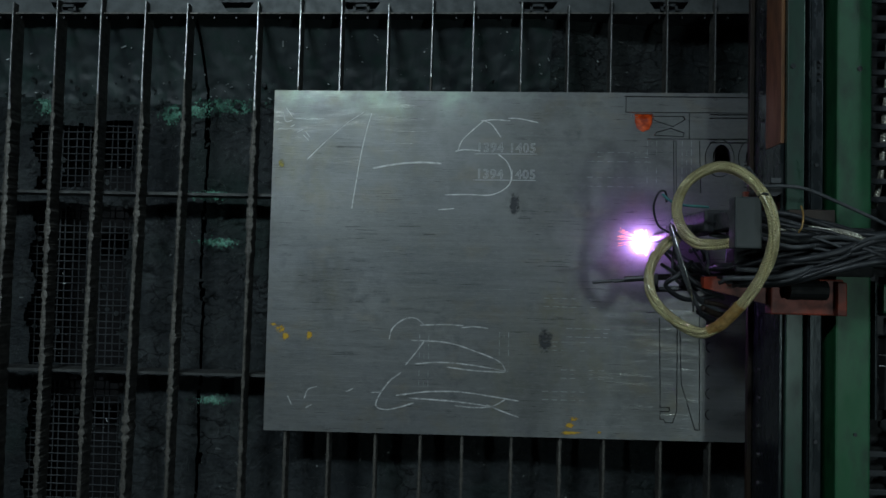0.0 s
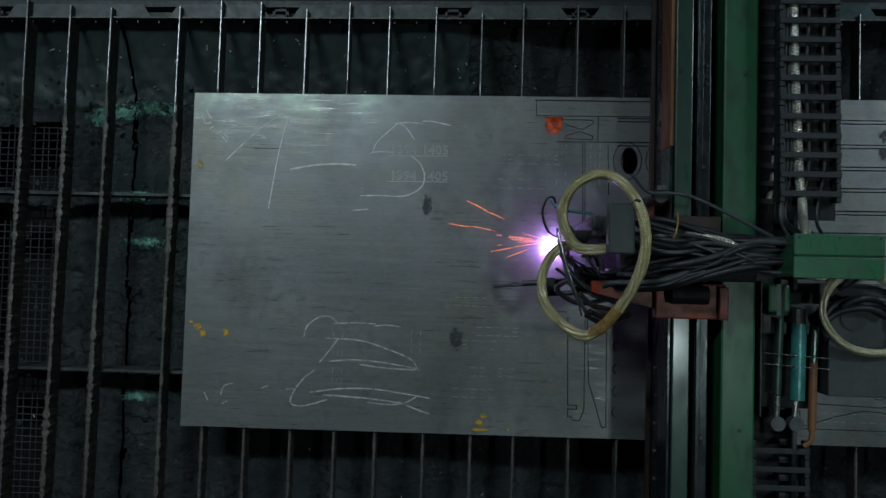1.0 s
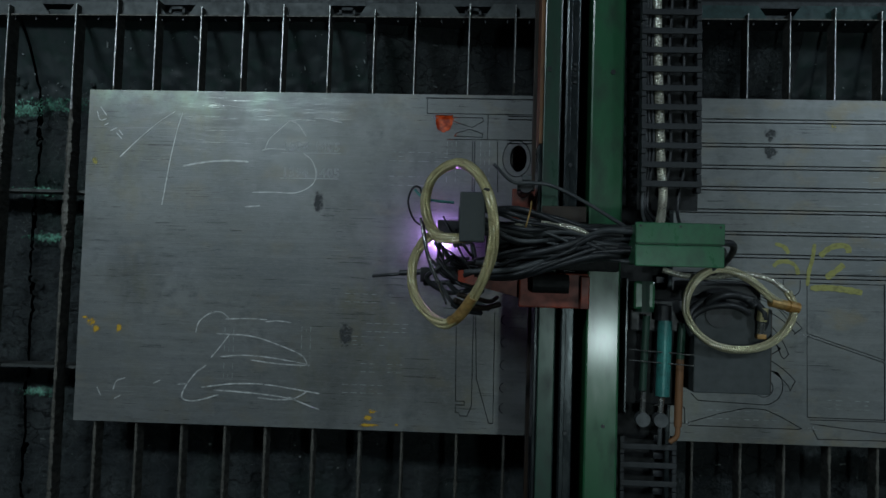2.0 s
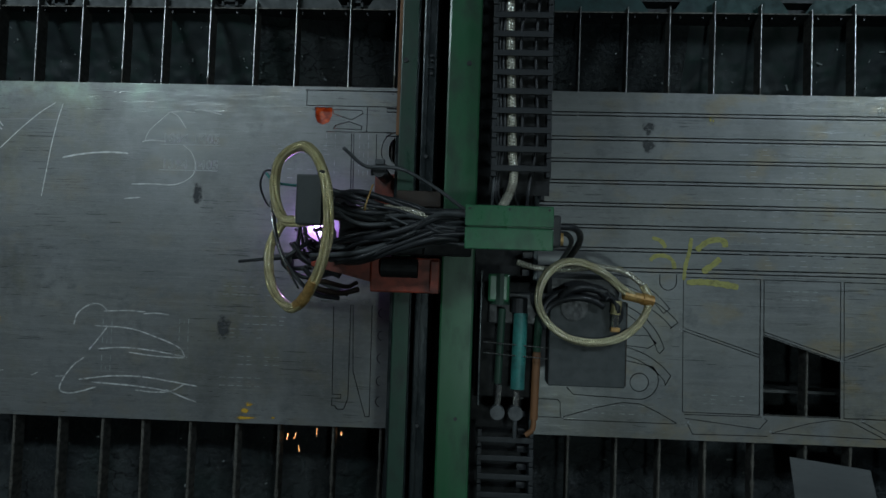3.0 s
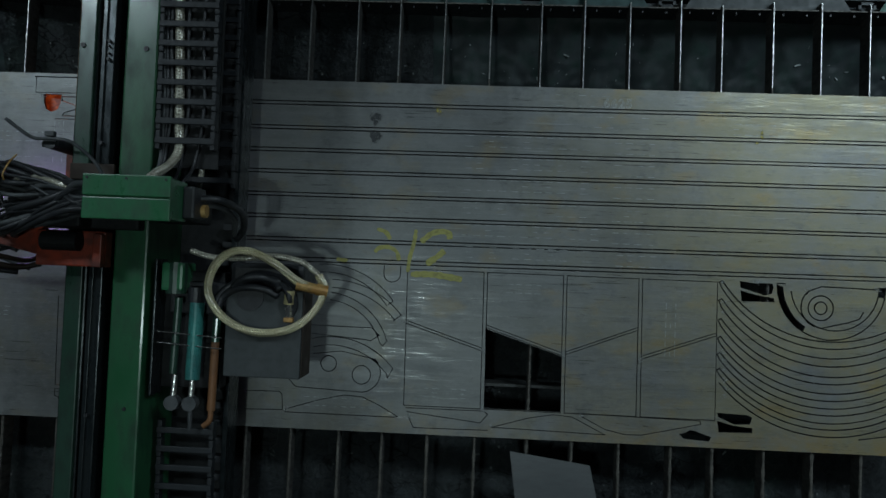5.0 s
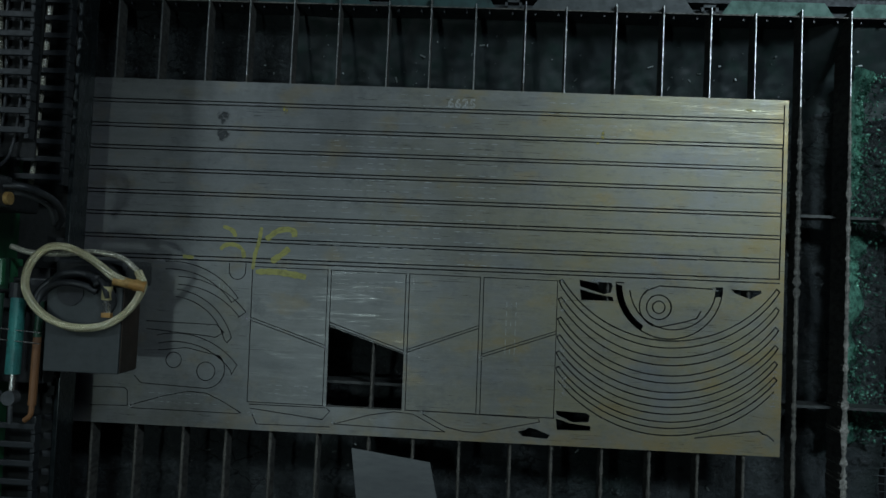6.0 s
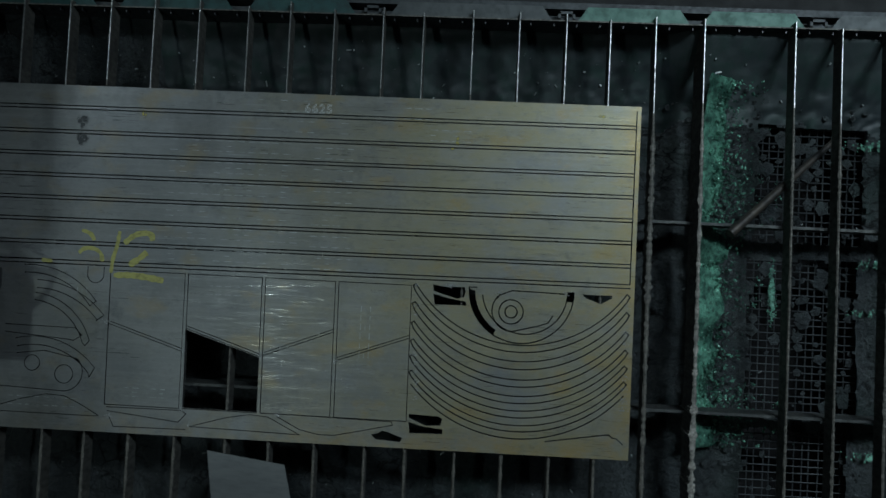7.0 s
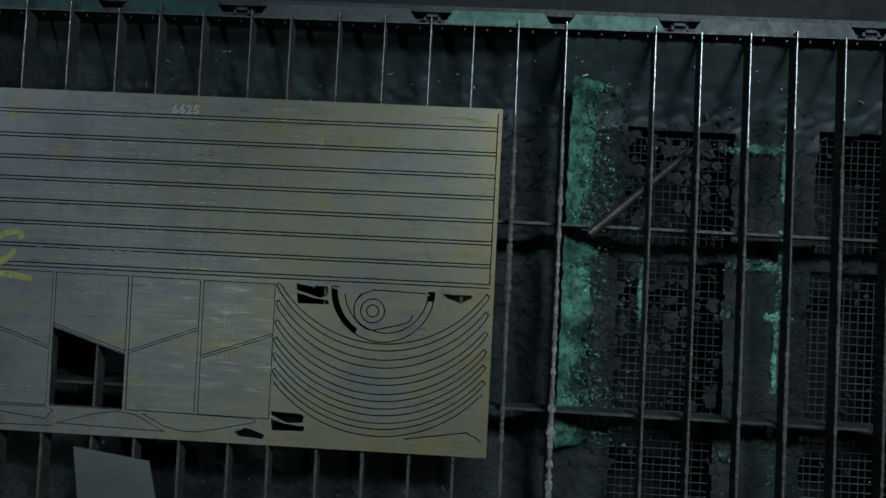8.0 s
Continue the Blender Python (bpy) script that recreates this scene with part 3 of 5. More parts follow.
def curved_blade_cuts():
    """Curved blades, a slotted arm with two eyes, a leaf and a plaque."""
    out = [arc(2.90, 0.34, 0.370, 95, 37, 14) + [(3.172, 0.545)] + arc(2.90, 0.34, 0.336, 37, 95, 12)]
    out.append(arc(2.93, 0.25, 0.395, 90, 40, 14) + [(3.200, 0.478)] + arc(2.93, 0.25, 0.360, 40, 90, 12))
    out.append(arc(2.90, 0.30, 0.290, 85, 18, 14) + [(3.158, 0.368)] + arc(2.90, 0.30, 0.258, 18, 85, 12))
    out.append([(2.80, 0.445), (3.11, 0.443), (3.142, 0.412), (3.105, 0.388), (3.08, 0.392), (2.80, 0.412)])
    out.append(arc(2.94, 0.05, 0.348, 105, 40, 14) + [(3.185, 0.232)] + arc(2.94, 0.05, 0.312, 40, 105, 12))
    out += [arc(2.928, 0.282, 0.034, 0, 360, 18), arc(3.072, 0.240, 0.040, 0, 360, 18)]
    out.append([(2.76, 0.206), (2.79, 0.176), (3.08, 0.166)] + arc(3.07, 0.25, 0.084, -85, 45, 12) + [(2.98, 0.338), (2.86, 0.322)])
    out.append([(2.75, 0.078), (2.89, 0.124), (3.00, 0.150), (3.08, 0.146), (3.15, 0.116), (3.235, 0.070), (3.22, 0.066), (2.75, 0.066), (2.75, 0.078)])
    out.append([(2.572, 0.150), (2.72, 0.152), (2.732, 0.140), (2.736, 0.075), (2.575, 0.070)])
    out.append([(3.150, 0.712), (3.150, 0.680)] + arc(3.186, 0.680, 0.036, 180, 360, 12) + [(3.222, 0.712)])
    return out


def lower_cuts():
    out = [[(3.270, 0.109), (3.60, 0.111), (3.622, 0.098), (3.590, 0.060), (3.55, 0.064), (3.275, 0.092)], [(3.285, 0.066), (3.305, 0.026), (3.622, 0.030)]]
    out.append([(3.640, 0.044), (3.80, 0.092), (3.90, 0.110), (3.98, 0.104), (4.12, 0.036), (3.64, 0.044)])
    out.append([(4.02, 0.108), (4.12, 0.058), (4.20, 0.042), (4.27, 0.042), (4.36, 0.062), (4.52, 0.100), (4.515, 0.114), (4.02, 0.120)])
    return out


def left_cuts():
    """The first cuts beside the torch."""
    out = [[(1.565, 1.418), (2.3, 1.422)], [(1.565, 1.488), (1.565, 1.418)], [(1.66, 1.302), (2.3, 1.308)], [(1.84, 1.418), (1.84, 1.306)]]
    out.append([(1.685, 1.402), (1.815, 1.402), (1.82, 1.388), (1.770, 1.358), (1.755, 1.362), (1.685, 1.385), (1.685, 1.402)])
    out.append([(1.690, 1.318), (1.815, 1.314), (1.818, 1.330), (1.760, 1.350), (1.700, 1.332), (1.690, 1.318)])
    out.append([(1.665, 0.545), (1.715, 0.545)])
    out += [[(1.773, 1.294), (1.780, 0.93)], [(1.783, 1.294), (1.79, 0.93)], [(1.885, 1.294), (1.892, 1.07)]]
    out.append([(1.722, 0.52), (1.729, 0.135), (1.768, 0.135), (1.768, 0.118), (1.729, 0.118), (1.729, 0.084), (1.745, 0.084), (1.75, 0.070), (1.782, 0.070), (1.800, 0.118), (1.798, 0.53)])
    out.append([(1.808, 0.53), (1.818, 0.240), (1.878, 0.042), (1.897, 0.042), (1.893, 0.53)])
    out += [arc(1.945, y, 0.022, 110, 250, 8) for y in (0.50, 0.40, 0.30, 0.20, 0.11)]
    out += [arc(1.972, 1.222, 0.062, 0, 360, 26, 0.082), arc(2.115, 1.225, 0.062, 0, 360, 26, 0.082)]
    return out


def open_areas():
    """Where the cut-out piece has gone and one looks through."""
    out = [[(3.597, 0.462), (3.926, 0.358), (3.930, 0.122), (3.605, 0.122)]]
    out.append([(4.665, 0.712), (4.745, 0.700), (4.745, 0.706), (4.800, 0.706), (4.806, 0.690), (4.80, 0.664), (4.77, 0.655), (4.668, 0.684)])
    out.append([(4.668, 0.672), (4.735, 0.655), (4.808, 0.645), (4.812, 0.628), (4.675, 0.626)])
    out.append([(5.305, 0.702), (5.345, 0.700), (5.430, 0.702), (5.432, 0.690), (5.385, 0.664), (5.32, 0.685)])
    out.append([(4.588, 0.152), (4.715, 0.148), (4.732, 0.138), (4.725, 0.110), (4.66, 0.106), (4.590, 0.135)])
    out.append([(4.588, 0.118), (4.65, 0.102), (4.735, 0.094), (4.735, 0.074), (4.595, 0.070)])
    out.append([(4.430, 0.055), (4.458, 0.062), (4.475, 0.074), (4.500, 0.070), (4.565, 0.048), (4.555, 0.030), (4.45, 0.036)])
    out.append(arc(5.045, 0.702, 0.224, 180, 240, 10) + arc(5.048, 0.701, 0.201, 238, 182, 10))
    out.append([(5.242, 0.705), (5.269, 0.705), (5.266, 0.665), (5.240, 0.665)])
    out.append([(1.603, 1.412), (1.682, 1.412), (1.680, 1.372), (1.668, 1.345), (1.640, 1.332), (1.615, 1.345), (1.605, 1.372)])
    out += [arc(1.980, 1.222, 0.038, 0, 355, 20, 0.060), arc(2.123, 1.225, 0.038, 0, 355, 20, 0.060)]
    return out


def inside(px, py, poly):
    x, y = np.array(poly).T
    x2, y2 = np.roll(x, -1), np.roll(y, -1)
    hits = ((y[None] > py[:, None]) != (y2[None] > py[:, None])) & (px[:, None] < (x2 - x)[None] * (py[:, None] - y[None]) / (y2 - y + 1e-12)[None] + x[None])
    return hits.sum(1) % 2 == 1


def steel_plate():
    plate = thing("steel_plate", "dark mill-scaled steel plate, partly cut into strips, on the slats", "steel plate")
    cuts = [(c, KERF) for c in strip_cuts() + bow_cuts() + crescent_cuts()] + [(c, KERF * 0.66) for c in panel_cuts() + curved_blade_cuts() + lower_cuts() + left_cuts()]
    holes = open_areas()
    verts, edges, segs = [], [], []

    def ring(pts):
        base = len(verts)
        verts.extend(Vector(p) for p in pts)
        edges.extend((base + k, base + (k + 1) % len(pts)) for k in range(len(pts)))

    ring([(-0.004, -0.014), (PLATE_X, 0.008), (PLATE_X - 0.006, 1.518), (0.006, 1.499)])
    for h in holes:
        ring(h)
    for cut, wide in cuts:
        for a, b in zip(cut, cut[1:]):
            a, b = np.array(a), np.array(b)
            if np.linalg.norm(b - a) < 1e-4:
                continue
            way = (b - a) / max(np.linalg.norm(b - a), 1e-9)
            side = np.array((-way[1], way[0])) * wide / 2
            c, d = a - way * wide / 2, b + way * wide / 2
            ring([c + side, d + side, d - side, c - side])
            segs.append((*c, *d, wide))
    out_v, _, out_f, *_ = delaunay_2d_cdt(verts, edges, [], 0, 1e-5)
    v = np.array([tuple(p) for p in out_v])
    tri = np.array([f for f in out_f if len(f) == 3])
    mid = v[tri].mean(1)
    cut_out = np.zeros(len(tri), bool)
    for ax, ay, bx, by, wide in segs:
        d = np.array((bx - ax, by - ay))
        off = mid - (ax, ay)
        t = off @ d / (d @ d)
        cut_out |= (t > -1e-4) & (t < 1.0001) & (np.abs(off[:, 0] * d[1] - off[:, 1] * d[0]) / np.linalg.norm(d) < wide / 2 + 1e-5)
    for h in holes:
        cut_out |= inside(mid[:, 0], mid[:, 1], h)
    tri = tri[~cut_out]
    # pieces: triangles that share edges
    root = list(range(len(tri)))

    def find(a):
        while root[a] != a:
            root[a] = root[root[a]]
            a = root[a]
        return a

    seen = {}
    for k, f in enumerate(tri):
        for a, b in ((0, 1), (1, 2), (2, 0)):
            key = (min(f[a], f[b]), max(f[a], f[b]))
            if key in seen:
                root[find(k)] = find(seen[key])
            else:
                seen[key] = k
    groups = {}
    for k in range(len(tri)):
        groups.setdefault(find(k), []).append(k)
    size = lambda g: sum(abs(np.cross(v[tri[k][1]] - v[tri[k][0]], v[tri[k][2]] - v[tri[k][0]])) for k in g) / 2
    pieces = sorted(((size(g), g) for g in groups.values()), key=lambda p: -p[0])
    rnd = random.Random(4)
    for n, (much, g) in enumerate(pieces):
        if much < 0.0002:
            continue
        top = PLATE_TOP + (0 if n == 0 else rnd.uniform(-0.0022, 0.0006))
        tx, ty = (0, 0) if n == 0 else (rnd.uniform(-0.002, 0.002), rnd.uniform(-0.003, 0.003))
        used = sorted({i for k in g for i in tri[k]})
        num = {i: k for k, i in enumerate(used)}
        cx, cy = v[used].mean(0)
        up = [(x, y, top + max(-0.002, min(0.002, tx * (x - cx) + ty * (y - cy)))) for x, y in v[used]]
        down = [(x, y, z - 0.013) for x, y, z in up]
        faces, rim = [], {}
        for k in g:
            a, b, c = (num[i] for i in tri[k])
            if np.cross(v[tri[k][1]] - v[tri[k][0]], v[tri[k][2]] - v[tri[k][0]]) < 0:
                b, c = c, b
            faces.append((a, b, c))
            faces.append((a + len(up), c + len(up), b + len(up)))
            for e in ((a, b), (b, c), (c, a)):
                rim[e] = 1
        walls = [e for e in rim if (e[1], e[0]) not in rim]
        tops = len(faces)
        faces += [(b, a, a + len(up), b + len(up)) for a, b in walls]
        me = bpy.data.meshes.new("plate_piece")
        me.from_pydata(up + down, [], faces)
        me.materials.append(STEEL)
        me.materials.append(CUTEDGE)
        me.polygons.foreach_set("material_index", [0] * tops + [1] * len(walls))
        ob = new("skeleton" if n == 0 else "cut_piece", me)
        ob.parent = plate
    return plate


steel_plate()
# ---- gantry across the table ----
def gantry():
    g = thing("cutting_gantry", "green-painted twin-beam gantry of a plasma cutting machine", "gantry")
    y0, y1 = -1.7, 2.7
    guide = part("guide_beam", boxed(2.046, y0, 0.99, 2.112, y1, 1.325, 0.006), GUIDE, g, "dark oily guide beam with bolt holes")
    part("guide_strip", boxed(2.044, y0, 1.326, 2.106, y1, 1.346, 0.004), GREEN_DIM, g, "grimy green guide strip")
    part("guide_rail", boxed(2.126, y0, 1.02, 2.176, y1, 1.336, 0.004), GUIDE, g, "dark grey drilled guide rail")
    part("rail_ridge", boxed(2.130, y0, 1.337, 2.146, y1, 1.345, 0.002), GUIDE, g)
    # Orange on this stretch is partly spark light put into the rust colour.
    part("side_plate", boxed(2.030, 1.20, 1.175, 2.0445, y1, 1.322, 0.003), ORANGE_RUST_GLOW, g, "rusty side plate of the beam with orange spark light painted in")
    part("side_plate", boxed(2.030, y0, 1.175, 2.0445, 1.198, 1.322, 0.003), GUIDE, g, "dark grey side plate of the beam")
    part("lower_flange", boxed(2.026, y0, 0.985, 2.044, y1, 1.012, 0.003), RUSTY, g, "rust-edged lower flange")
    for k in range(40):
        part("flange_bolt", roded((2.036, y0 + 0.06 + 0.11 * k, 1.09), (2.046, y0 + 0.06 + 0.11 * k, 1.09), 0.009, 6), CUTEDGE, g)
    rear = part("rear_beam", boxed(2.220, y0, 0.93, 2.344, y1, 1.348, 0.008), GREEN, g, "green-painted box beam")
    part("web_plate", boxed(2.112, y0, 1.0, 2.220, y1, 1.018), NEAR_BLACK, g)
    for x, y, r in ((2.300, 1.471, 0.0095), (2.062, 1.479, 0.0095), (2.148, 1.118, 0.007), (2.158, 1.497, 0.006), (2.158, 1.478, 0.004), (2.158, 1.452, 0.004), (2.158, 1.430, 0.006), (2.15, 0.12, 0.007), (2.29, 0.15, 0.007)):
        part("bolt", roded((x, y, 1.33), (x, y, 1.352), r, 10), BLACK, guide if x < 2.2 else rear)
    part("tray_floor", boxed(2.346, y0, 1.02, 2.575, y1, 1.035), NEAR_BLACK, g, "black cable tray")
    part("tray_wall", boxed(2.575, y0, 0.98, 2.595, y1, 1.105, 0.003), GUIDE, g, "grey edge of the cable tray")
    for k in range(34):
        y = -1.5 + 0.0705 * k
        part("tray_tooth", boxed(2.535, y, 1.035, 2.573, y + 0.024, 1.09), BLACK, g)
    part("end_leg", boxed(2.05, 2.72, 0.0, 2.60, 2.95, 1.30, 0.02), GREEN_DIM, g)
    part("end_leg", boxed(2.05, -1.95, 0.0, 2.60, -1.72, 1.30, 0.02), GREEN_DIM, g)
    return g


def chain(name, y0, y1, z, slope, label, trough=False):
    """Ladder-like cable carrier: side links and cross bars."""
    c = thing(name, label, "cable chain", "cable carriers on the gantry")
    n = int((y1 - y0) / 0.0695)
    if trough:
        part("trough", boxed(2.388, y0 - 0.06, z - 0.060, 2.606, y1, z - 0.054), NEAR_BLACK, c, "black floor of the cable chain")
    for k in range(n):
        y = y0 + 0.0695 * k
        dx, dz = 0.002 * (n - k) / n * 10, slope * k
        for x in (2.372, 2.569):
            part("side_link", boxed(x + dx, y + 0.001, z - 0.045 + dz, x + 0.017 + dx, y + 0.068, z - 0.006 + dz, 0.003), CHAIN, c)
        part("cross_bar", boxed(2.372 + dx, y + 0.020, z - 0.012 + dz, 2.586 + dx, y + 0.042, z + dz, 0.003), CHAIN, c)
    return c


def cables():
    """The loom between torch and junction box."""
    loom = thing("cable_loom", "loose bundle of dusty black cables slung from torch to junction box", "cable loom")
    rnd = random.Random(11)
    for k in range(40):
        a = (1.80 + rnd.uniform(-0.04, 0.05), rnd.choice((0.755 + rnd.uniform(-0.04, 0.03), 0.925 + rnd.uniform(-0.03, 0.06))), 1.38 + rnd.uniform(-0.10, 0.16))
        b = (2.325, 0.80 + rnd.uniform(-0.015, 0.10), 1.62 + rnd.uniform(-0.05, 0.08))
        s = rnd.uniform(-0.02, 0.02)
        pts = [a, (1.95, a[1] * 0.7 + b[1] * 0.3 + s + rnd.uniform(-0.03, 0.03), 1.53 + rnd.uniform(-0.05, 0.06)), (2.10, a[1] * 0.4 + b[1] * 0.6 + s, 1.57 + rnd.uniform(-0.04, 0.05)), (2.22, b[1] + 0.5 * s, 1.61 + rnd.uniform(-0.03, 0.04)), b]
        r = rnd.choice((0.0045, 0.006, 0.0075, 0.0095, 0.0115))
        part("cable", tubed(pts, r, 8, 8), BLACK if k % 3 else GREYRUB, loom, smooth=True)
    for k in range(11):
        a = (1.80 + rnd.uniform(-0.05, 0.04), 0.70 + rnd.uniform(-0.06, 0.10), 1.22 + rnd.uniform(-0.05, 0.10))
        b = (1.66 + rnd.uniform(-0.05, 0.06), 0.72 + rnd.uniform(-0.10, 0.22), 1.18 + rnd.uniform(-0.05, 0.15))
        c = ((a[0] + b[0]) / 2 + rnd.uniform(-0.05, 0.05), (a[1] + b[1]) / 2 + rnd.uniform(-0.08, 0.06), 1.28 + rnd.uniform(-0.05, 0.08))
        part("cable", tubed([(p[0], p[1] + 0.015, p[2]) for p in (a, c, b)], rnd.choice((0.004, 0.006, 0.009)), 8, 10), BLACK if k % 4 else GREYRUB, loom, smooth=True)
    for pts, r, m, lab in (
        ([(1.90, 0.895, 1.50), (2.00, 0.915, 1.545), (2.10, 0.905, 1.60), (2.17, 0.885, 1.62), (2.26, 0.86, 1.60)], 0.010, WHITEBRAID, "silver braided cable in the torch loom"),
        ([(1.86, 1.13, 1.47), (1.93, 1.075, 1.42), (2.00, 1.072, 1.42), (2.08, 1.06, 1.43), (2.20, 0.99, 1.50), (2.315, 0.90, 1.62)], 0.0065, GREYRUB, "single grey cable arching over the torch loom"),
        ([(1.99, 0.985, 1.60), (1.985, 0.955, 1.63), (1.975, 0.915, 1.645), (1.97, 0.895, 1.63)], 0.003, BRASS, "twisted wire tie round the cable loom"),
        ([(1.60, 1.01, 1.40), (1.59, 1.045, 1.42), (1.565, 1.04, 1.43), (1.55, 0.99, 1.42), (1.57, 0.93, 1.40), (1.61, 0.90, 1.40)], 0.004, BLACK, "thin black wire looped beside the torch"),
        ([(1.575, 1.035, 1.44), (1.60, 1.01, 1.45), (1.64, 0.995, 1.46), (1.72, 0.985, 1.50)], 0.005, TEAL, "thin teal hose beside the torch"),
        ([(1.605, 0.92, 1.44), (1.625, 0.82, 1.47), (1.655, 0.73, 1.46), (1.70, 0.655, 1.42), (1.735, 0.61, 1.38)], 0.0075, GREYRUB, "pale grey cable crossing the hose loop"),
        ([(1.60, 0.93, 1.46), (1.63, 0.81, 1.49), (1.67, 0.70, 1.47), (1.70, 0.62, 1.40)], 0.004, CHROME, "thin steel wire crossing the hose loop"),
        ([(1.72, 0.80, 1.30), (1.66, 0.75, 1.34), (1.62, 0.71, 1.32), (1.70, 0.66, 1.30), (1.82, 0.68, 1.32)], 0.009, BLACK, "black cable hanging under the hose loop"),
        ([(1.73, 0.635, 1.40), (1.78, 0.615, 1.36), (1.84, 0.605, 1.30), (1.90, 0.62, 1.26)], 0.011, RUSTY, "scorched brown cable under the hose loop"),
        ([(1.74, 0.655, 1.40), (1.80, 0.645, 1.37), (1.86, 0.63, 1.30), (1.89, 0.645, 1.25)], 0.009, RUSTY, "scorched brown cable under the hose loop"),
        ([(1.72, 0.62, 1.38), (1.77, 0.595, 1.34), (1.83, 0.585, 1.29)], 0.010, BLACK, "black cable under the hose loop"),
        ([(1.86, 0.60, 1.26), (1.80, 0.63, 1.30), (1.74, 0.66, 1.33), (1.70, 0.70, 1.34)], 0.010, GREYRUB, "grey cable stub under the hose loop"),
    ):
        part("cable", tubed(pts, r, 8, 10), m, loom, lab, smooth=True)
    return loom


def torch():
    t = thing("plasma_torch", "dark plasma torch with red carriage, hanging over its bright arc", "plasma torch")
    part("barrel", roded((1.680, 0.905, 0.90), (1.684, 0.912, 1.24), 0.020, 20), BLACK, t)
    part("nozzle", roded((1.672, 0.898, 0.845), (1.680, 0.905, 0.90), 0.009, 16, 0.019), CUTEDGE, t)
    part("torch_clamp", boxed(1.650, 0.885, 1.18, 1.74, 0.940, 1.25, 0.006), BLACK, t)
    part("control_box", boxed(1.747, 0.838, 1.625, 1.833, 1.005, 1.688, 0.006), GREYBOX, t, "grey-green enamelled control box")
    part("lift_body", boxed(1.735, 0.905, 0.90, 1.825, 0.985, 1.40, 0.010), BLACK, t)
    part("lift_column", boxed(1.765, 0.91, 1.40, 1.80, 0.97, 1.625, 0.004), BLACK, t)
    plate = part("carriage_plate", boxed(1.965, 0.617, 1.355, 2.217, 0.745, 1.412, 0.006), RED, t, "red-painted carriage plate")
    part("bolt", roded((2.203, 0.632, 1.405), (2.203, 0.632, 1.417), 0.007, 8), BLACK, plate)
    part("carriage_side", boxed(2.185, 0.617, 1.412, 2.217, 0.735, 1.440, 0.004), RED, t, "red-painted carriage plate")
    bm = bmesh.new()
    slab(bm, [(1.74, 0.705), (1.97, 0.650), (1.97, 0.755), (1.74, 0.745)], 1.345, 1.38)
    part("carriage_arm", bm, RED, t, "red-painted carriage arm")
    part("carriage_bridge", boxed(1.84, 0.755, 1.30, 2.33, 0.93, 1.40, 0.01), NEAR_BLACK, t)
    part("motor", roded((2.01, 0.705, 1.445), (2.14, 0.705, 1.445), 0.034, 18), NEAR_BLACK, t)
    part("motor", boxed(2.00, 0.755, 1.40, 2.16, 0.86, 1.49, 0.01), NEAR_BLACK, t)
    part("rusty_bracket", boxed(1.94, 0.955, 1.18, 2.06, 1.075, 1.20, 0.004), RED, t, "rusty orange bracket")
    part("rusty_bracket", boxed(2.045, 0.935, 1.346, 2.21, 0.995, 1.362, 0.004), RUSTY, t, "rust-brown bracket")
    bm = roded((1.982, 1.062, 1.19), (1.982, 1.062, 1.395), 0.024, 14)
    rod(bm, (1.950, 1.057, 1.378), (2.012, 1.057, 1.378), 0.012, 10)
    part("valve_body", bm, BLACK, t)
    part("valve_knob", boxed(1.966, 1.083, 1.385, 2.002, 1.103, 1.405, 0.004), GREYRUB, t)
    for a, b, r in (((1.385, 0.714, 1.11), (1.60, 0.736, 1.18), 0.007), ((1.50, 0.729, 1.155), (1.74, 0.749, 1.22), 0.012), ((1.46, 0.718, 1.15), (1.56, 0.735, 1.17), 0.005), ((1.60, 0.690, 1.17), (1.73, 0.700, 1.22), 0.010)):
        part("marking_rod", roded(a, b, r, 10), BLACK, t, "thin black marking burner rod")
    bm = boxed(1.585, 0.695, 1.15, 1.622, 0.755, 1.20, 0.005)
    part("burner_block", bm, BLACK, t)
    part("burner_arm", boxed(1.70, 0.70, 1.19, 1.78, 0.80, 1.23, 0.005), BLACK, t)
    return t


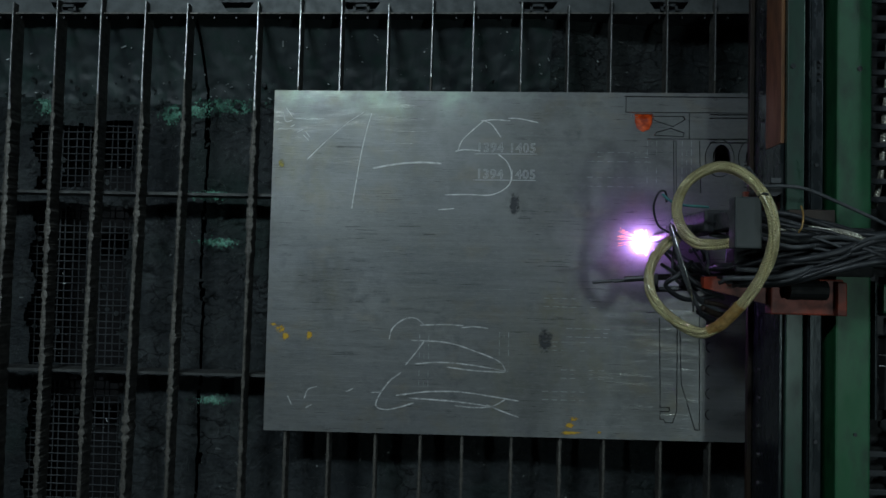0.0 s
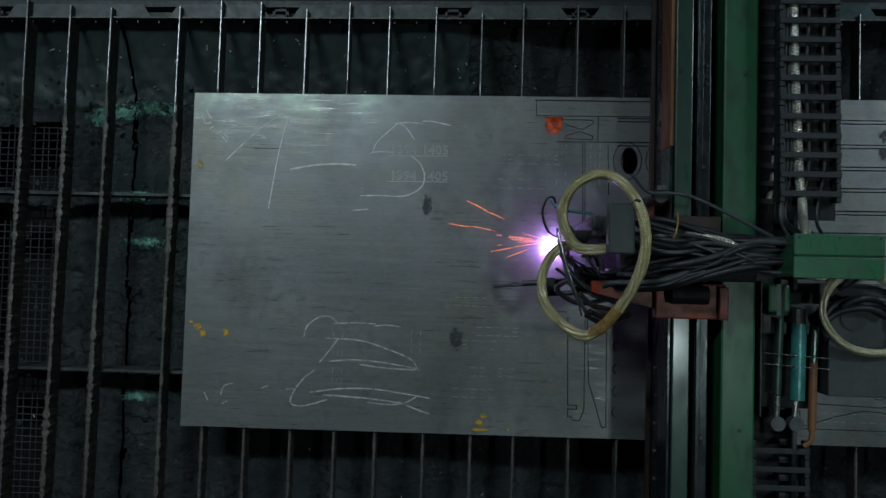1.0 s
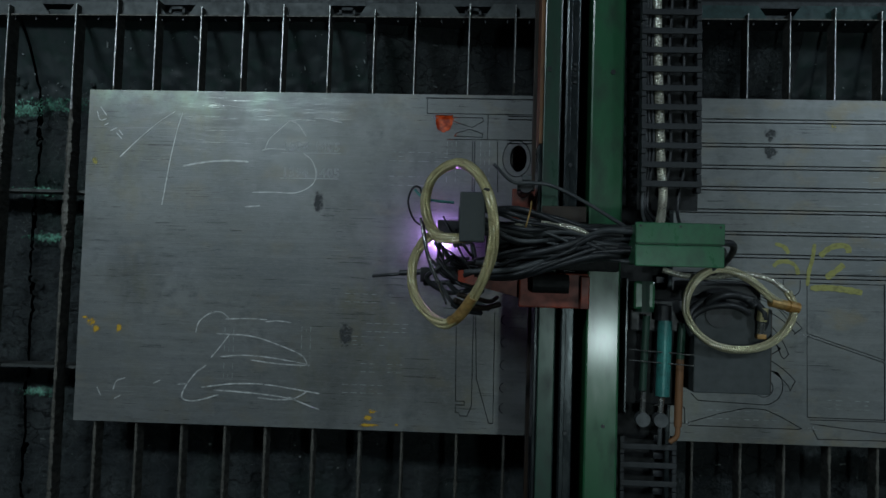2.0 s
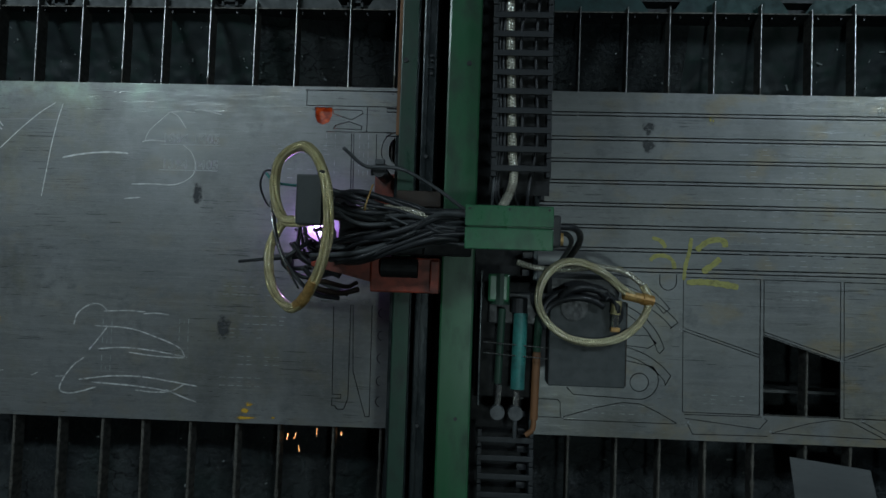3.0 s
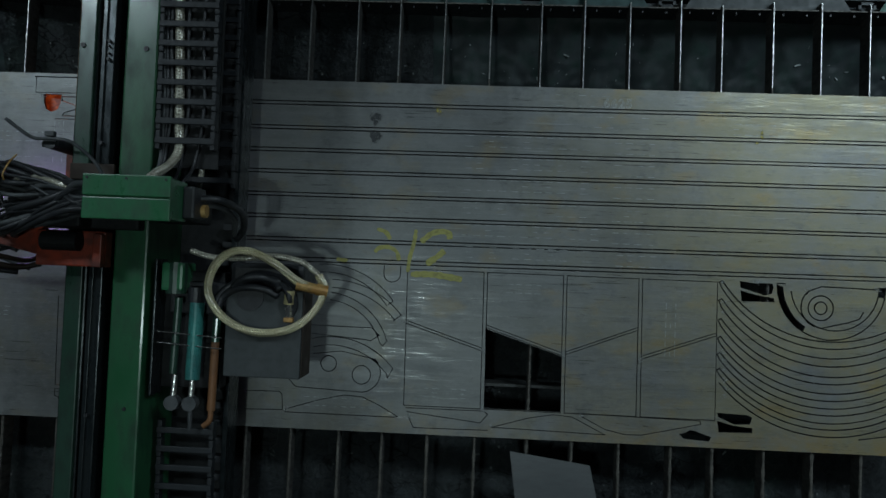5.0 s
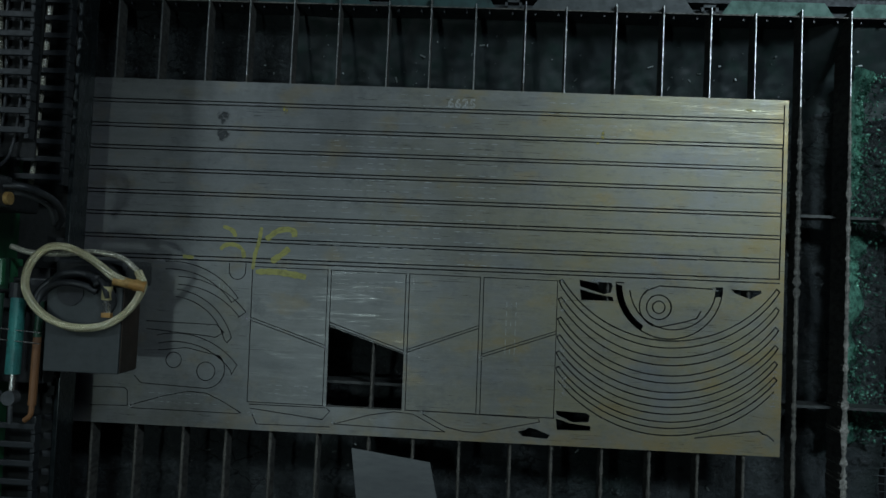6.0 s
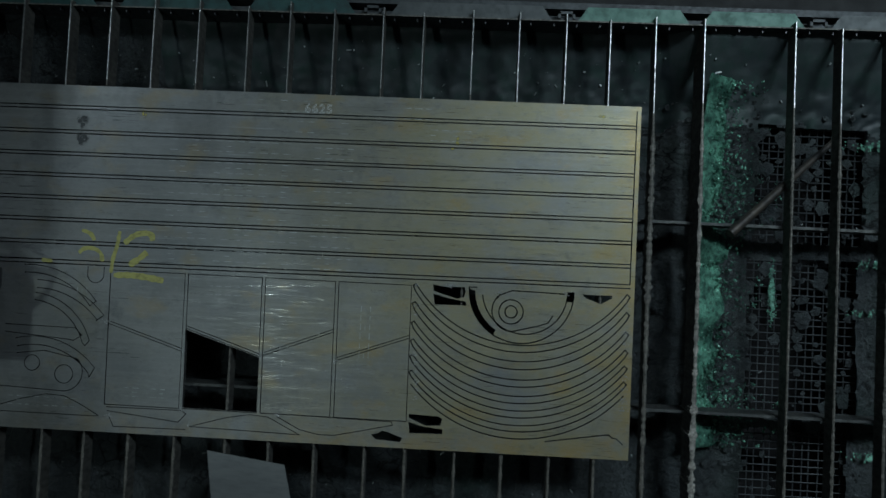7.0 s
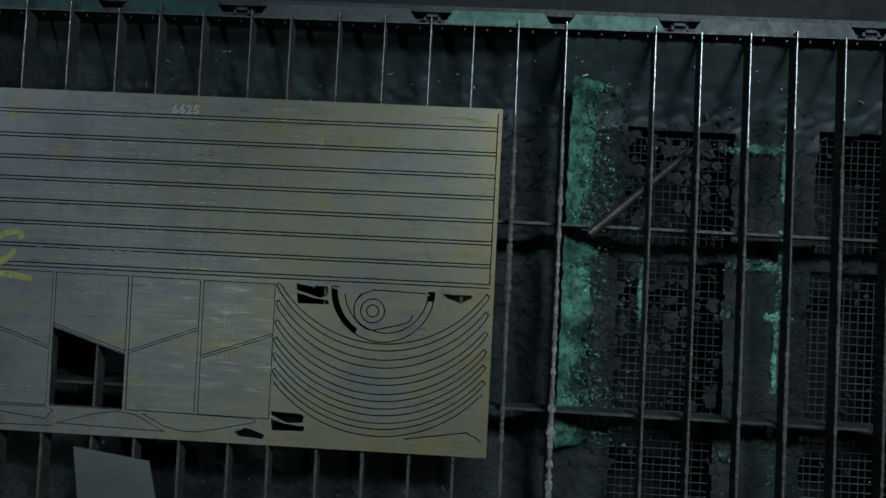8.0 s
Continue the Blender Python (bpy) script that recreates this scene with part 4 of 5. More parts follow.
def hose_loops():
    loop = [(1.79, 0.845, 1.55), (1.72, 0.838, 1.54), (1.665, 0.850, 1.52), (1.628, 0.905, 1.48), (1.618, 0.985, 1.48), (1.650, 1.060, 1.53), (1.728, 1.098, 1.58), (1.80, 1.055, 1.65), (1.848, 0.965, 1.70), (1.862, 0.860, 1.705), (1.850, 0.755, 1.67), (1.808, 0.650, 1.60), (1.745, 0.560, 1.53), (1.697, 0.537, 1.49), (1.632, 0.568, 1.42), (1.578, 0.635, 1.34), (1.560, 0.715, 1.31), (1.575, 0.785, 1.31), (1.62, 0.850, 1.33), (1.67, 0.862, 1.26)]
    loop = [(x, y + 0.016, z) for x, y, z in loop]
    h = thing("torch_hose", "golden braided hose coiled in a loop round the torch", "hose", "looped hoses")
    for line in strands(loop, 5, 0.0085, 0.0108, 1.3):
        part("strand", tubed(line, 0.0086, 10, 1, wobble=0.14), GOLD, h, "golden braided strand of the hose", smooth=True)
    part("tape", tubed([(1.800, 0.654, 1.592), (1.770, 0.608, 1.558), (1.745, 0.578, 1.532), (1.722, 0.562, 1.510)], 0.0200, 14, 6, wobble=0.12), BRASS, h, "orange tape round the hose")
    part("tie", tubed([(1.838, 1.006, 1.690), (1.836, 1.000, 1.694)], 0.019, 12, 3), BLACK, h)
    ring = [(2.50, 0.735, 1.33), (2.58, 0.715, 1.335), (2.70, 0.715, 1.33), (2.80, 0.728, 1.31), (2.90, 0.712, 1.30), (2.97, 0.665, 1.305), (2.994, 0.610, 1.31), (2.965, 0.535, 1.325), (2.89, 0.470, 1.33), (2.790, 0.447, 1.333), (2.690, 0.465, 1.342), (2.615, 0.520, 1.352), (2.580, 0.595, 1.360), (2.600, 0.680, 1.365), (2.66, 0.735, 1.370), (2.735, 0.738, 1.370), (2.82, 0.700, 1.360), (2.90, 0.640, 1.340), (2.955, 0.618, 1.315)]
    h2 = thing("torch_hose", "pale yellow hose coiled in a wide ring over a grey box", "hose", "looped hoses")
    for line in strands(ring[5:], 4, 0.0075, 0.0078, 0.9):
        part("strand", tubed(line, 0.0080, 10, 1, wobble=0.10), PALEHOSE, h2, "pale yellow braided strand of the hose", smooth=True)
    part("lead_in", tubed(ring[:6], 0.011, 12, 12), WHITEBRAID, h2, "silver braided lead-in", smooth=True)
    part("coupling", roded((2.895, 0.628, 1.335), (2.985, 0.610, 1.315), 0.019, 14), BRASS, h2, "orange taped coupling")
    part("collar", roded((2.965, 0.614, 1.320), (3.005, 0.606, 1.310), 0.022, 14), BRASS, h2, "orange taped coupling")
    s = thing("braided_hose", "white braided hose lying in the cable chain", "hose")
    part("sleeve", tubed([(2.436, 2.5, 1.420), (2.438, 2.0, 1.420), (2.446, 1.6, 1.420), (2.458, 1.35, 1.420), (2.466, 1.15, 1.421), (2.474, 1.05, 1.43), (2.462, 0.99, 1.47), (2.435, 0.93, 1.56), (2.41, 0.88, 1.60)], 0.0168, 14, 12, wobble=0.10), WHITEBRAID, s, smooth=True)
    return h, s


def second_head():
    b = thing("torch_height_unit", "dark grey box of the second torch head with coiled black hoses", "machine unit")
    part("case", boxed(2.630, 0.279, 1.15, 2.914, 0.60, 1.300, 0.005), CASE, b, "dark grey sheet-metal case")
    part("side_cover", boxed(2.915, 0.285, 1.152, 2.919, 0.595, 1.292, 0.001), RUSTY, b, "rust-brown side cover")
    part("bracket", boxed(2.40, 0.50, 1.18, 2.66, 0.62, 1.26, 0.006), BLACK, b)
    part("head_block", boxed(2.62, 0.60, 1.0, 2.90, 0.70, 1.24, 0.02), BLACK, b)
    for k, (r, z, cx, cy) in enumerate(((0.150, 1.312, 2.745, 0.555), (0.120, 1.325, 2.76, 0.57), (0.095, 1.338, 2.75, 0.59), (0.13, 1.33, 2.73, 0.53), (0.17, 1.318, 2.76, 0.54))):
        pts = [(cx + r * math.cos(a) * 0.95, cy + r * 0.62 * math.sin(a), z + 0.012 * math.sin(3 * a + k)) for a in (radians(-30 + 24 * j + 23 * k) for j in range(7))]
        part("coiled_hose", tubed(pts, 0.013, 10, 6), BLACK, b, smooth=True)
    part("fan_guard", roded((2.72, 0.575, 1.300), (2.72, 0.575, 1.306), 0.050, 24), BLACK, b, "dusty steel fan guard")
    part("fitting", roded((2.868, 0.505, 1.312), (2.868, 0.555, 1.325), 0.014, 12), CHROME, b, "bright steel fitting")
    bm = roded((2.868, 0.555, 1.325), (2.872, 0.605, 1.330), 0.019, 12)
    part("fitting_sleeve", bm, PALEHOSE, b, "pale hose sleeve")
    part("fitting", boxed(2.852, 0.488, 1.302, 2.886, 0.506, 1.330, 0.004), BRASS, b, "brass fitting nut")
    m = thing("actuator_bank", "three grimy teal and green cylinders lying beside the green beam", "actuator")
    part("motor_block", boxed(2.395, 0.585, 1.20, 2.475, 0.69, 1.335, 0.01), GREEN_LIT, m, "green motor block")
    part("motor_cap", roded((2.44, 0.575, 1.30), (2.44, 0.69, 1.30), 0.038, 16), GREEN_DIM, m)
    part("flange", roded((2.515, 0.545, 1.29), (2.515, 0.60, 1.29), 0.032, 16), BLACK, m)
    part("cylinder", roded((2.517, 0.262, 1.298), (2.522, 0.545, 1.298), 0.0265, 22), TEAL, m, "teal-painted cylinder")
    part("cylinder", roded((2.443, 0.280, 1.298), (2.452, 0.560, 1.298), 0.014, 16), GREEN_DIM, m, "grimy green cylinder")
    part("cylinder", roded((2.587, 0.400, 1.270), (2.592, 0.535, 1.270), 0.015, 16), GREEN_DIM, m, "grimy green cylinder")
    part("cylinder_end", roded((2.583, 0.145, 1.270), (2.587, 0.400, 1.270), 0.015, 16), ORANGE_RUST_GLOW, m, "rusty orange cylinder end")
    part("hook", tubed([(2.583, 0.16, 1.27), (2.58, 0.11, 1.27), (2.555, 0.085, 1.265)], 0.010, 10, 6), ORANGE_RUST_GLOW, m)
    for x in (2.445, 2.512):
        part("knuckle", roded((x, 0.172, 1.27), (x, 0.172, 1.31), 0.027, 18), GREYRUB, m, "grey ball knuckle")
        part("rod", roded((x, 0.19, 1.29), (x + 0.004, 0.275, 1.29), 0.011, 12), CHROME, m)
    part("tip", roded((2.512, 0.075, 1.285), (2.512, 0.15, 1.29), 0.008, 10), GREYRUB, m)
    for y in (0.385, 0.425):
        part("clamp_wire", roded((2.385, y + 0.01, 1.322), (2.625, y - 0.005, 1.318), 0.0022, 6), CHROME, m)
    part("mount", boxed(2.352, 0.22, 1.16, 2.60, 0.66, 1.235, 0.006), NEAR_BLACK, m)
    part("sight_rail", boxed(2.368, 0.20, 1.235, 2.376, 0.70, 1.33, 0.002), GUIDE, m)
    return j_box()


def j_box():
    j = thing("junction_box", "green-painted sheet metal junction box on the carriage", "junction box")
    part("case", boxed(2.314, 0.778, 1.62, 2.586, 0.908, 1.755, 0.006), GREEN_LIT, j)
    lid = part("lid", boxed(2.310, 0.845, 1.757, 2.590, 0.912, 1.772, 0.004), GREEN_LIT, j)
    for x in (2.325, 2.45, 2.575):
        part("screw", roded((x, 0.90, 1.770), (x, 0.90, 1.775), 0.004, 8), BLACK, lid)
    part("lid", boxed(2.310, 0.772, 1.757, 2.590, 0.841, 1.770, 0.004), GREEN_LIT, j)
    part("gland", boxed(2.586, 0.79, 1.55, 2.625, 0.895, 1.66, 0.008), BLACK, j)
    part("socket", roded((2.625, 0.82, 1.58), (2.640, 0.82, 1.58), 0.022, 14), BRASS, j, "brass socket")
    part("post", boxed(2.36, 0.79, 1.235, 2.54, 0.90, 1.62, 0.01), NEAR_BLACK, j)
    part("drop_cable", tubed([(2.60, 0.86, 1.60), (2.68, 0.86, 1.56), (2.715, 0.83, 1.45), (2.70, 0.78, 1.36), (2.66, 0.74, 1.31)], 0.012, 10, 10), BLACK, j, smooth=True)
    part("drop_cable", tubed([(2.60, 0.84, 1.58), (2.66, 0.84, 1.53), (2.685, 0.81, 1.43), (2.66, 0.75, 1.34)], 0.009, 10, 10), GREYRUB, j, smooth=True)
    return j


gantry()
CARRIED = [chain("cable_chain", 1.045, 2.62, 1.452, 0.0, "grey plastic ladder-like cable chain holding a white braided hose", True)]
chain("cable_chain", -1.5, 0.11, 1.25, 0.0, "dark plastic ladder-like cable chain running along the beam")
chain("cable_chain", 0.98, 2.62, 1.203, 0.0, "dark plastic cable chain lying folded under another run")
lower_hose = thing("braided_hose", "silver braided hose lying in the folded cable chain", "hose")
part("sleeve", tubed([(2.505, 2.6, 1.172), (2.500, 2.0, 1.172), (2.491, 1.53, 1.172), (2.478, 1.30, 1.170), (2.468, 1.10, 1.166), (2.45, 0.98, 1.15)], 0.0105, 12, 12, wobble=0.10), WHITEBRAID, lower_hose, smooth=True)
CARRIED += [torch(), *hose_loops(), second_head(), cables()]
chain_cables = thing("chain_cables", "thin dark cables lying in the cable chain", "cables")
CARRIED.append(chain_cables)
for k, x in enumerate((2.402, 2.414, 2.428, 2.49, 2.545)):
    part("cable", tubed([(x, 2.6, 1.425), (x + 0.006, 1.8, 1.425), (x - 0.004, 1.5, 1.427), (x + 0.01, 1.2, 1.425), (x - 0.004 * k, 1.0, 1.42), (2.40 + 0.03 * k, 0.92, 1.50)], 0.006, 8, 8), BLACK if k else GREYRUB, chain_cables, smooth=True)

# ---- arc, marks on the sheet, loose things ----
def arc_core():
    """The arc is the lamp here: a small violet-white glowing bead at the torch tip."""
    bm, mid = bmesh.new(), Vector((1.642, 0.890, 0.826))
    bmesh.ops.create_icosphere(bm, subdivisions=3, radius=1, matrix=Matrix.Translation(mid) @ Matrix.Diagonal((0.019, 0.021, 0.018, 1)))
    for v in bm.verts:
        v.co += (v.co - mid) * 0.5 * noise.noise(v.co * 60)
    rnd = random.Random(5)
    for k in range(26):
        a, far = radians(rnd.uniform(60, 300)), rnd.uniform(0.028, 0.062)
        tip = mid + Vector((far * math.cos(a), far * math.sin(a), rnd.uniform(-0.004, 0.012)))
        rod(bm, mid.lerp(tip, 0.25), tip, 0.0003, 3, 0.00005)
    return tagged(part("plasma_arc", bm, glowing("arc_glow", (0.58, 0.30, 1.0), 230), smooth=True), "blinding violet-white plasma arc on the steel plate", "plasma arc")


def strokes(name, label, lines, width, material, category="chalk mark"):
    mark = thing(name, label, category, "marks on the plate", at=(0, 0, 0))
    for pts in lines:
        part("stroke", ribbon(bmesh.new(), pts, width, PLATE_TOP + 0.0012), material, mark)
    return mark


def film(name, colour, cover):
    """A stain that thins out to its rim."""
    m, tree, bsdf = nodes(name)
    bsdf.inputs["Base Color"].default_value = (*colour, 1)
    bsdf.inputs["Roughness"].default_value = 0.8
    at, sep = tree.nodes.new("ShaderNodeTexCoord"), tree.nodes.new("ShaderNodeSeparateXYZ")
    tree.links.new(at.outputs["UV"], sep.inputs[0])
    grain = times(tree, noise_at(tree, 45, 5, rough=0.7), times(tree, ramp(tree, sep.outputs[0], 1.0, 0.1), 0.35, "ADD"))
    thin = times(tree, ramp(tree, grain, 0.62 - 0.4 * cover, 0.80 - 0.4 * cover), ramp(tree, sep.outputs[0], 1.0, 0.35))
    tree.links.new(times(tree, thin, 0.9), bsdf.inputs["Alpha"])
    return m


def blot(name, label, spots, material):
    """Irregular stains as thin raised films."""
    for x, y, rx, ry in spots:
        bm = bmesh.new()
        uv = bm.loops.layers.uv.verify()
        mid, ring = bm.verts.new((x, y, PLATE_TOP + 0.0016)), []
        for k in range(28):
            a = 2 * math.pi * k / 28
            j = 1.15 + 0.5 * noise.noise(Vector((math.cos(a) * 1.6 + x * 7, math.sin(a) * 1.6 + y * 7, 0)))
            ring.append(bm.verts.new((x + rx * j * math.cos(a), y + ry * j * math.sin(a), PLATE_TOP + 0.0015)))
        for a, b in zip(ring, ring[1:] + ring[:1]):
            face = bm.faces.new((mid, a, b))
            for loop, r in zip(face.loops, (0, 1, 1)):
                loop[uv].uv = (r, 0)
        tagged(part(name, bm, material), label, "stain", "stains on the plate")


def etched(text, x, y, high, material=None, turn=0, wide=1.0):
    """Plasma-marked figures: outlines only."""
    data = bpy.data.curves.new("etched_number", "FONT")
    data.body, data.size, data.fill_mode, data.bevel_depth, data.resolution_u = text, high * 1.38, "NONE", 0.0009, 2
    data.space_character = wide
    tmp = new("etched_number", data)
    me = bpy.data.meshes.new_from_object(tmp.evaluated_get(bpy.context.evaluated_depsgraph_get()))
    bpy.data.objects.remove(tmp)
    me.materials.clear()
    me.materials.append(material or ETCH)
    ob = new("etched_number", me)
    ob.matrix_world = pose(x, y, PLATE_TOP + 0.0008, 0, 0, turn)
    return tagged(ob, "number etched in thin outlines into the steel plate", "etched number", "marks on the plate")


def etched_bars(x, y, count, high, step, material=None, upright=False, seed=0):
    """Etched figures that cannot be read: open bars of their size."""
    bm = bmesh.new()
    rnd = random.Random(seed)
    z = PLATE_TOP + 0.0010
    for k in range(count):
        if rnd.random() < 0.12:
            continue
        w, h = step * rnd.uniform(0.55, 0.72), high
        x0, y0 = (x, y - step * k) if upright else (x + step * k, y)
        sides = [((0, 0), (w, 0)), ((w, h), (0, h)), ((0, h / 2), (w * 0.7, h / 2))]
        for a, b in sides[: rnd.choice((2, 2, 3))]:
            a, b = (((-a[1], a[0]), (-b[1], b[0])) if upright else (a, b))
            dx, dy = (0.0011, 0) if abs(a[0] - b[0]) < 1e-6 else (0, 0.0011)
            q = [(x0 + a[0] - dx, y0 + a[1] - dy), (x0 + b[0] - dx, y0 + b[1] - dy), (x0 + b[0] + dx, y0 + b[1] + dy), (x0 + a[0] + dx, y0 + a[1] + dy)]
            bm.faces.new([bm.verts.new((*p, z)) for p in q])
    return tagged(part("etched_bars", bm, material or ETCH_FAINT), "row of faint etched bars on the steel plate", "etched mark", "marks on the plate", "stuff")


def marks():
    ochre, ochre_pale = film("ochre_paint_stain", (0.62, 0.37, 0.03), 0.75), film("pale_ochre_stain", (0.44, 0.38, 0.10), 0.6)
    strokes("chalk_figure", "large hand-drawn white chalk figure one on the plate", [[(0.16, 1.19), (0.24, 1.27), (0.33, 1.35), (0.41, 1.405)], [(0.445, 1.40), (0.425, 1.33), (0.40, 1.21), (0.38, 1.08), (0.365, 0.975)]], 0.0046, CHALK_WHITE)
    strokes("chalk_dash", "hand-drawn white chalk dash on the plate", [[(0.455, 1.155), (0.53, 1.170), (0.60, 1.180), (0.68, 1.184), (0.76, 1.180)]], 0.008, CHALK_WHITE)
    strokes("chalk_figure", "large hand-drawn white chalk figure five on the plate", [[(0.83, 1.235), (0.85, 1.285), (0.90, 1.335), (0.945, 1.375)], [(0.82, 1.235), (0.86, 1.243), (0.93, 1.24)], [(0.93, 1.372), (0.99, 1.378), (1.06, 1.374)], [(1.05, 1.385), (1.10, 1.384), (1.18, 1.368)], [(0.94, 1.375), (0.98, 1.355), (1.02, 1.30)], [(1.01, 1.225), (1.05, 1.19), (1.07, 1.13), (1.05, 1.08), (0.98, 1.045), (0.88, 1.045), (0.78, 1.042)], [(0.75, 0.975), (0.82, 0.982)]], 0.0046, CHALK_WHITE)
    strokes("chalk_scribble", "looped white chalk scribble on the plate", [[(0.545, 0.40), (0.56, 0.45), (0.61, 0.49), (0.66, 0.495), (0.70, 0.465)], [(0.68, 0.465), (0.78, 0.470), (0.87, 0.468)], [(0.86, 0.458), (0.92, 0.464), (0.98, 0.458)], [(0.70, 0.395), (0.66, 0.34), (0.62, 0.29)], [(0.64, 0.398), (0.80, 0.392), (0.93, 0.355), (1.03, 0.315), (1.06, 0.275)], [(0.66, 0.295), (0.78, 0.305), (0.92, 0.295), (1.07, 0.272)], [(0.80, 0.285), (0.93, 0.272), (1.07, 0.268)]], 0.0050, CHALK_FAINT)
    strokes("chalk_scribble", "looped white chalk scribble on the plate", [[(0.60, 0.255), (0.55, 0.215), (0.505, 0.15), (0.495, 0.105), (0.54, 0.092), (0.60, 0.105), (0.66, 0.125)], [(0.58, 0.155), (0.72, 0.175), (0.86, 0.178), (1.00, 0.162), (1.12, 0.145)], [(0.64, 0.145), (0.80, 0.138), (0.92, 0.128), (0.99, 0.118)], [(0.84, 0.118), (0.92, 0.112), (1.00, 0.118), (1.06, 0.150)], [(0.98, 0.125), (1.05, 0.098), (1.12, 0.075)]], 0.0055, CHALK_FAINT)
    strokes("chalk_scribble", "small faint white chalk scribbles by the plate's corner", [[(0.045, 1.40), (0.06, 1.36), (0.09, 1.365)], [(0.06, 1.42), (0.09, 1.38)], [(0.08, 1.335), (0.10, 1.345)], [(0.11, 1.31), (0.14, 1.325)], [(0.14, 1.30), (0.165, 1.275)], [(0.15, 1.315), (0.17, 1.29)]], 0.004, CHALK_WHITE)
    strokes("chalk_scribble", "small faint white chalk strokes near the plate's lower edge", [[(0.10, 0.14), (0.12, 0.10)], [(0.175, 0.13), (0.19, 0.17), (0.23, 0.185)], [(0.18, 0.09), (0.21, 0.105)], [(0.36, 0.165), (0.39, 0.18)], [(0.47, 0.165), (0.52, 0.168)]], 0.004, CHALK_FAINT)
    strokes("chalk_figure", "smeared yellow chalk figures on the cut plate", [[(3.112, 0.872), (3.151, 0.858), (3.172, 0.829)], [(3.105, 0.771), (3.129, 0.791), (3.17, 0.793), (3.202, 0.774), (3.213, 0.738)], [(3.282, 0.875), (3.274, 0.813), (3.259, 0.752), (3.253, 0.69)], [(2.941, 0.733), (2.99, 0.73)]], 0.017, CHALK_YELLOW)
    strokes("chalk_figure", "thick yellow chalk arc and underline on the cut plate", [[(3.305, 0.822), (3.35, 0.86), (3.399, 0.871), (3.425, 0.86), (3.428, 0.838)], [(3.332, 0.727), (3.377, 0.761), (3.408, 0.789)], [(3.266, 0.681), (3.355, 0.684), (3.452, 0.673), (3.488, 0.667)]], 0.026, CHALK_YELLOW)
    blot("ochre_stain", "small ochre yellow paint stains on the steel plate", [(0.06, 0.435, 0.028, 0.024), (0.085, 0.405, 0.020, 0.022), (0.19, 0.41, 0.018, 0.025), (0.03, 0.455, 0.02, 0.008)], ochre)
    blot("ochre_stain", "ochre yellow paint stain at the plate's lower edge", [(1.345, 0.014, 0.055, 0.011), (1.34, 0.045, 0.030, 0.018), (1.36, 0.075, 0.026, 0.014), (1.47, 0.02, 0.012, 0.008)], ochre)
    blot("ochre_stain", "small ochre stains on the cut strips", [(3.36, 1.395, 0.018, 0.030), (4.74, 1.335, 0.014, 0.028), (4.72, 1.30, 0.012, 0.010), (5.35, 1.47, 0.03, 0.012), (0.045, 1.17, 0.020, 0.035)], ochre_pale)
    soot = film("soot_smudge", (0.06, 0.065, 0.068), 0.72)
    blot("soot_smudge", "dark round soot smudges on the steel plate", [(3.085, 1.352, 0.040, 0.036), (3.085, 1.275, 0.042, 0.036), (1.085, 1.00, 0.032, 0.060), (1.23, 0.41, 0.040, 0.065)], soot)
    for y in (1.235, 1.118):
        etched("1394", 0.912, y, 0.042, wide=1.06)
        etched("1405", 1.055, y, 0.042, wide=1.06)
    strokes("etched_line", "thin etched underlines beneath the numbers", [[(0.905, 1.226), (1.04, 1.227), (1.18, 1.228)], [(0.902, 1.110), (1.04, 1.111), (1.175, 1.112)]], 0.0024, ETCH, "etched mark")
    etched("6625", 4.065, 1.432, 0.040, ETCH, wide=1.15)
    for k, (y, n, x) in enumerate(((1.435, 5, 3.86), (1.345, 6, 3.98), (1.245, 11, 3.48), (1.15, 11, 3.48), (1.055, 11, 3.48), (0.955, 12, 3.48), (0.86, 12, 3.48), (0.765, 11, 3.50))):
        etched_bars(x, y, n, 0.046, 0.050, seed=k)
        etched_bars(x + 0.64, y - 0.012, 4, 0.046, 0.048, seed=k + 20)
    for k, (x, y, n) in enumerate(((1.40, 1.20, 4), (1.56, 1.20, 3), (1.40, 1.09, 5))):
        etched_bars(x, y, n, 0.040, 0.044, seed=40 + k)
    for k, (x, y, n) in enumerate(((1.70, 1.27, 5), (1.85, 1.27, 5), (1.07, 0.42, 6), (0.72, 0.40, 8), (3.15, 0.60, 1), (4.40, 0.62, 7))):
        etched_bars(x, y, n, 0.040, 0.040, seed=50 + k, upright=True)
    for k, (x, y, n) in enumerate(((1.22, 0.56, 6), (1.32, 0.43, 6), (1.22, 0.37, 6), (1.30, 0.25, 5), (1.22, 0.155, 5), (2.83, 0.10, 8), (3.30, 0.16, 6), (3.64, 0.62, 6))):
        etched_bars(x, y, n, 0.036, 0.040, seed=60 + k)


def loose_plate():
    bm = bmesh.new()
    slab(bm, [(3.722, -0.055), (4.062, -0.098), (4.125, -0.36), (3.772, -0.40)], 0.7865, 0.7945)
    tagged(part("steel_offcut", bm, worn("clean_rolled_steel", (0.115, 0.124, 0.128), (0.150, 0.160, 0.162), (0.085, 0.092, 0.094), 0.45, 0.35, 4, 45, (0.4, 1.5, 1), 0.4, 0.1)), "four-sided grey steel offcut lying on the slats", "steel offcut")


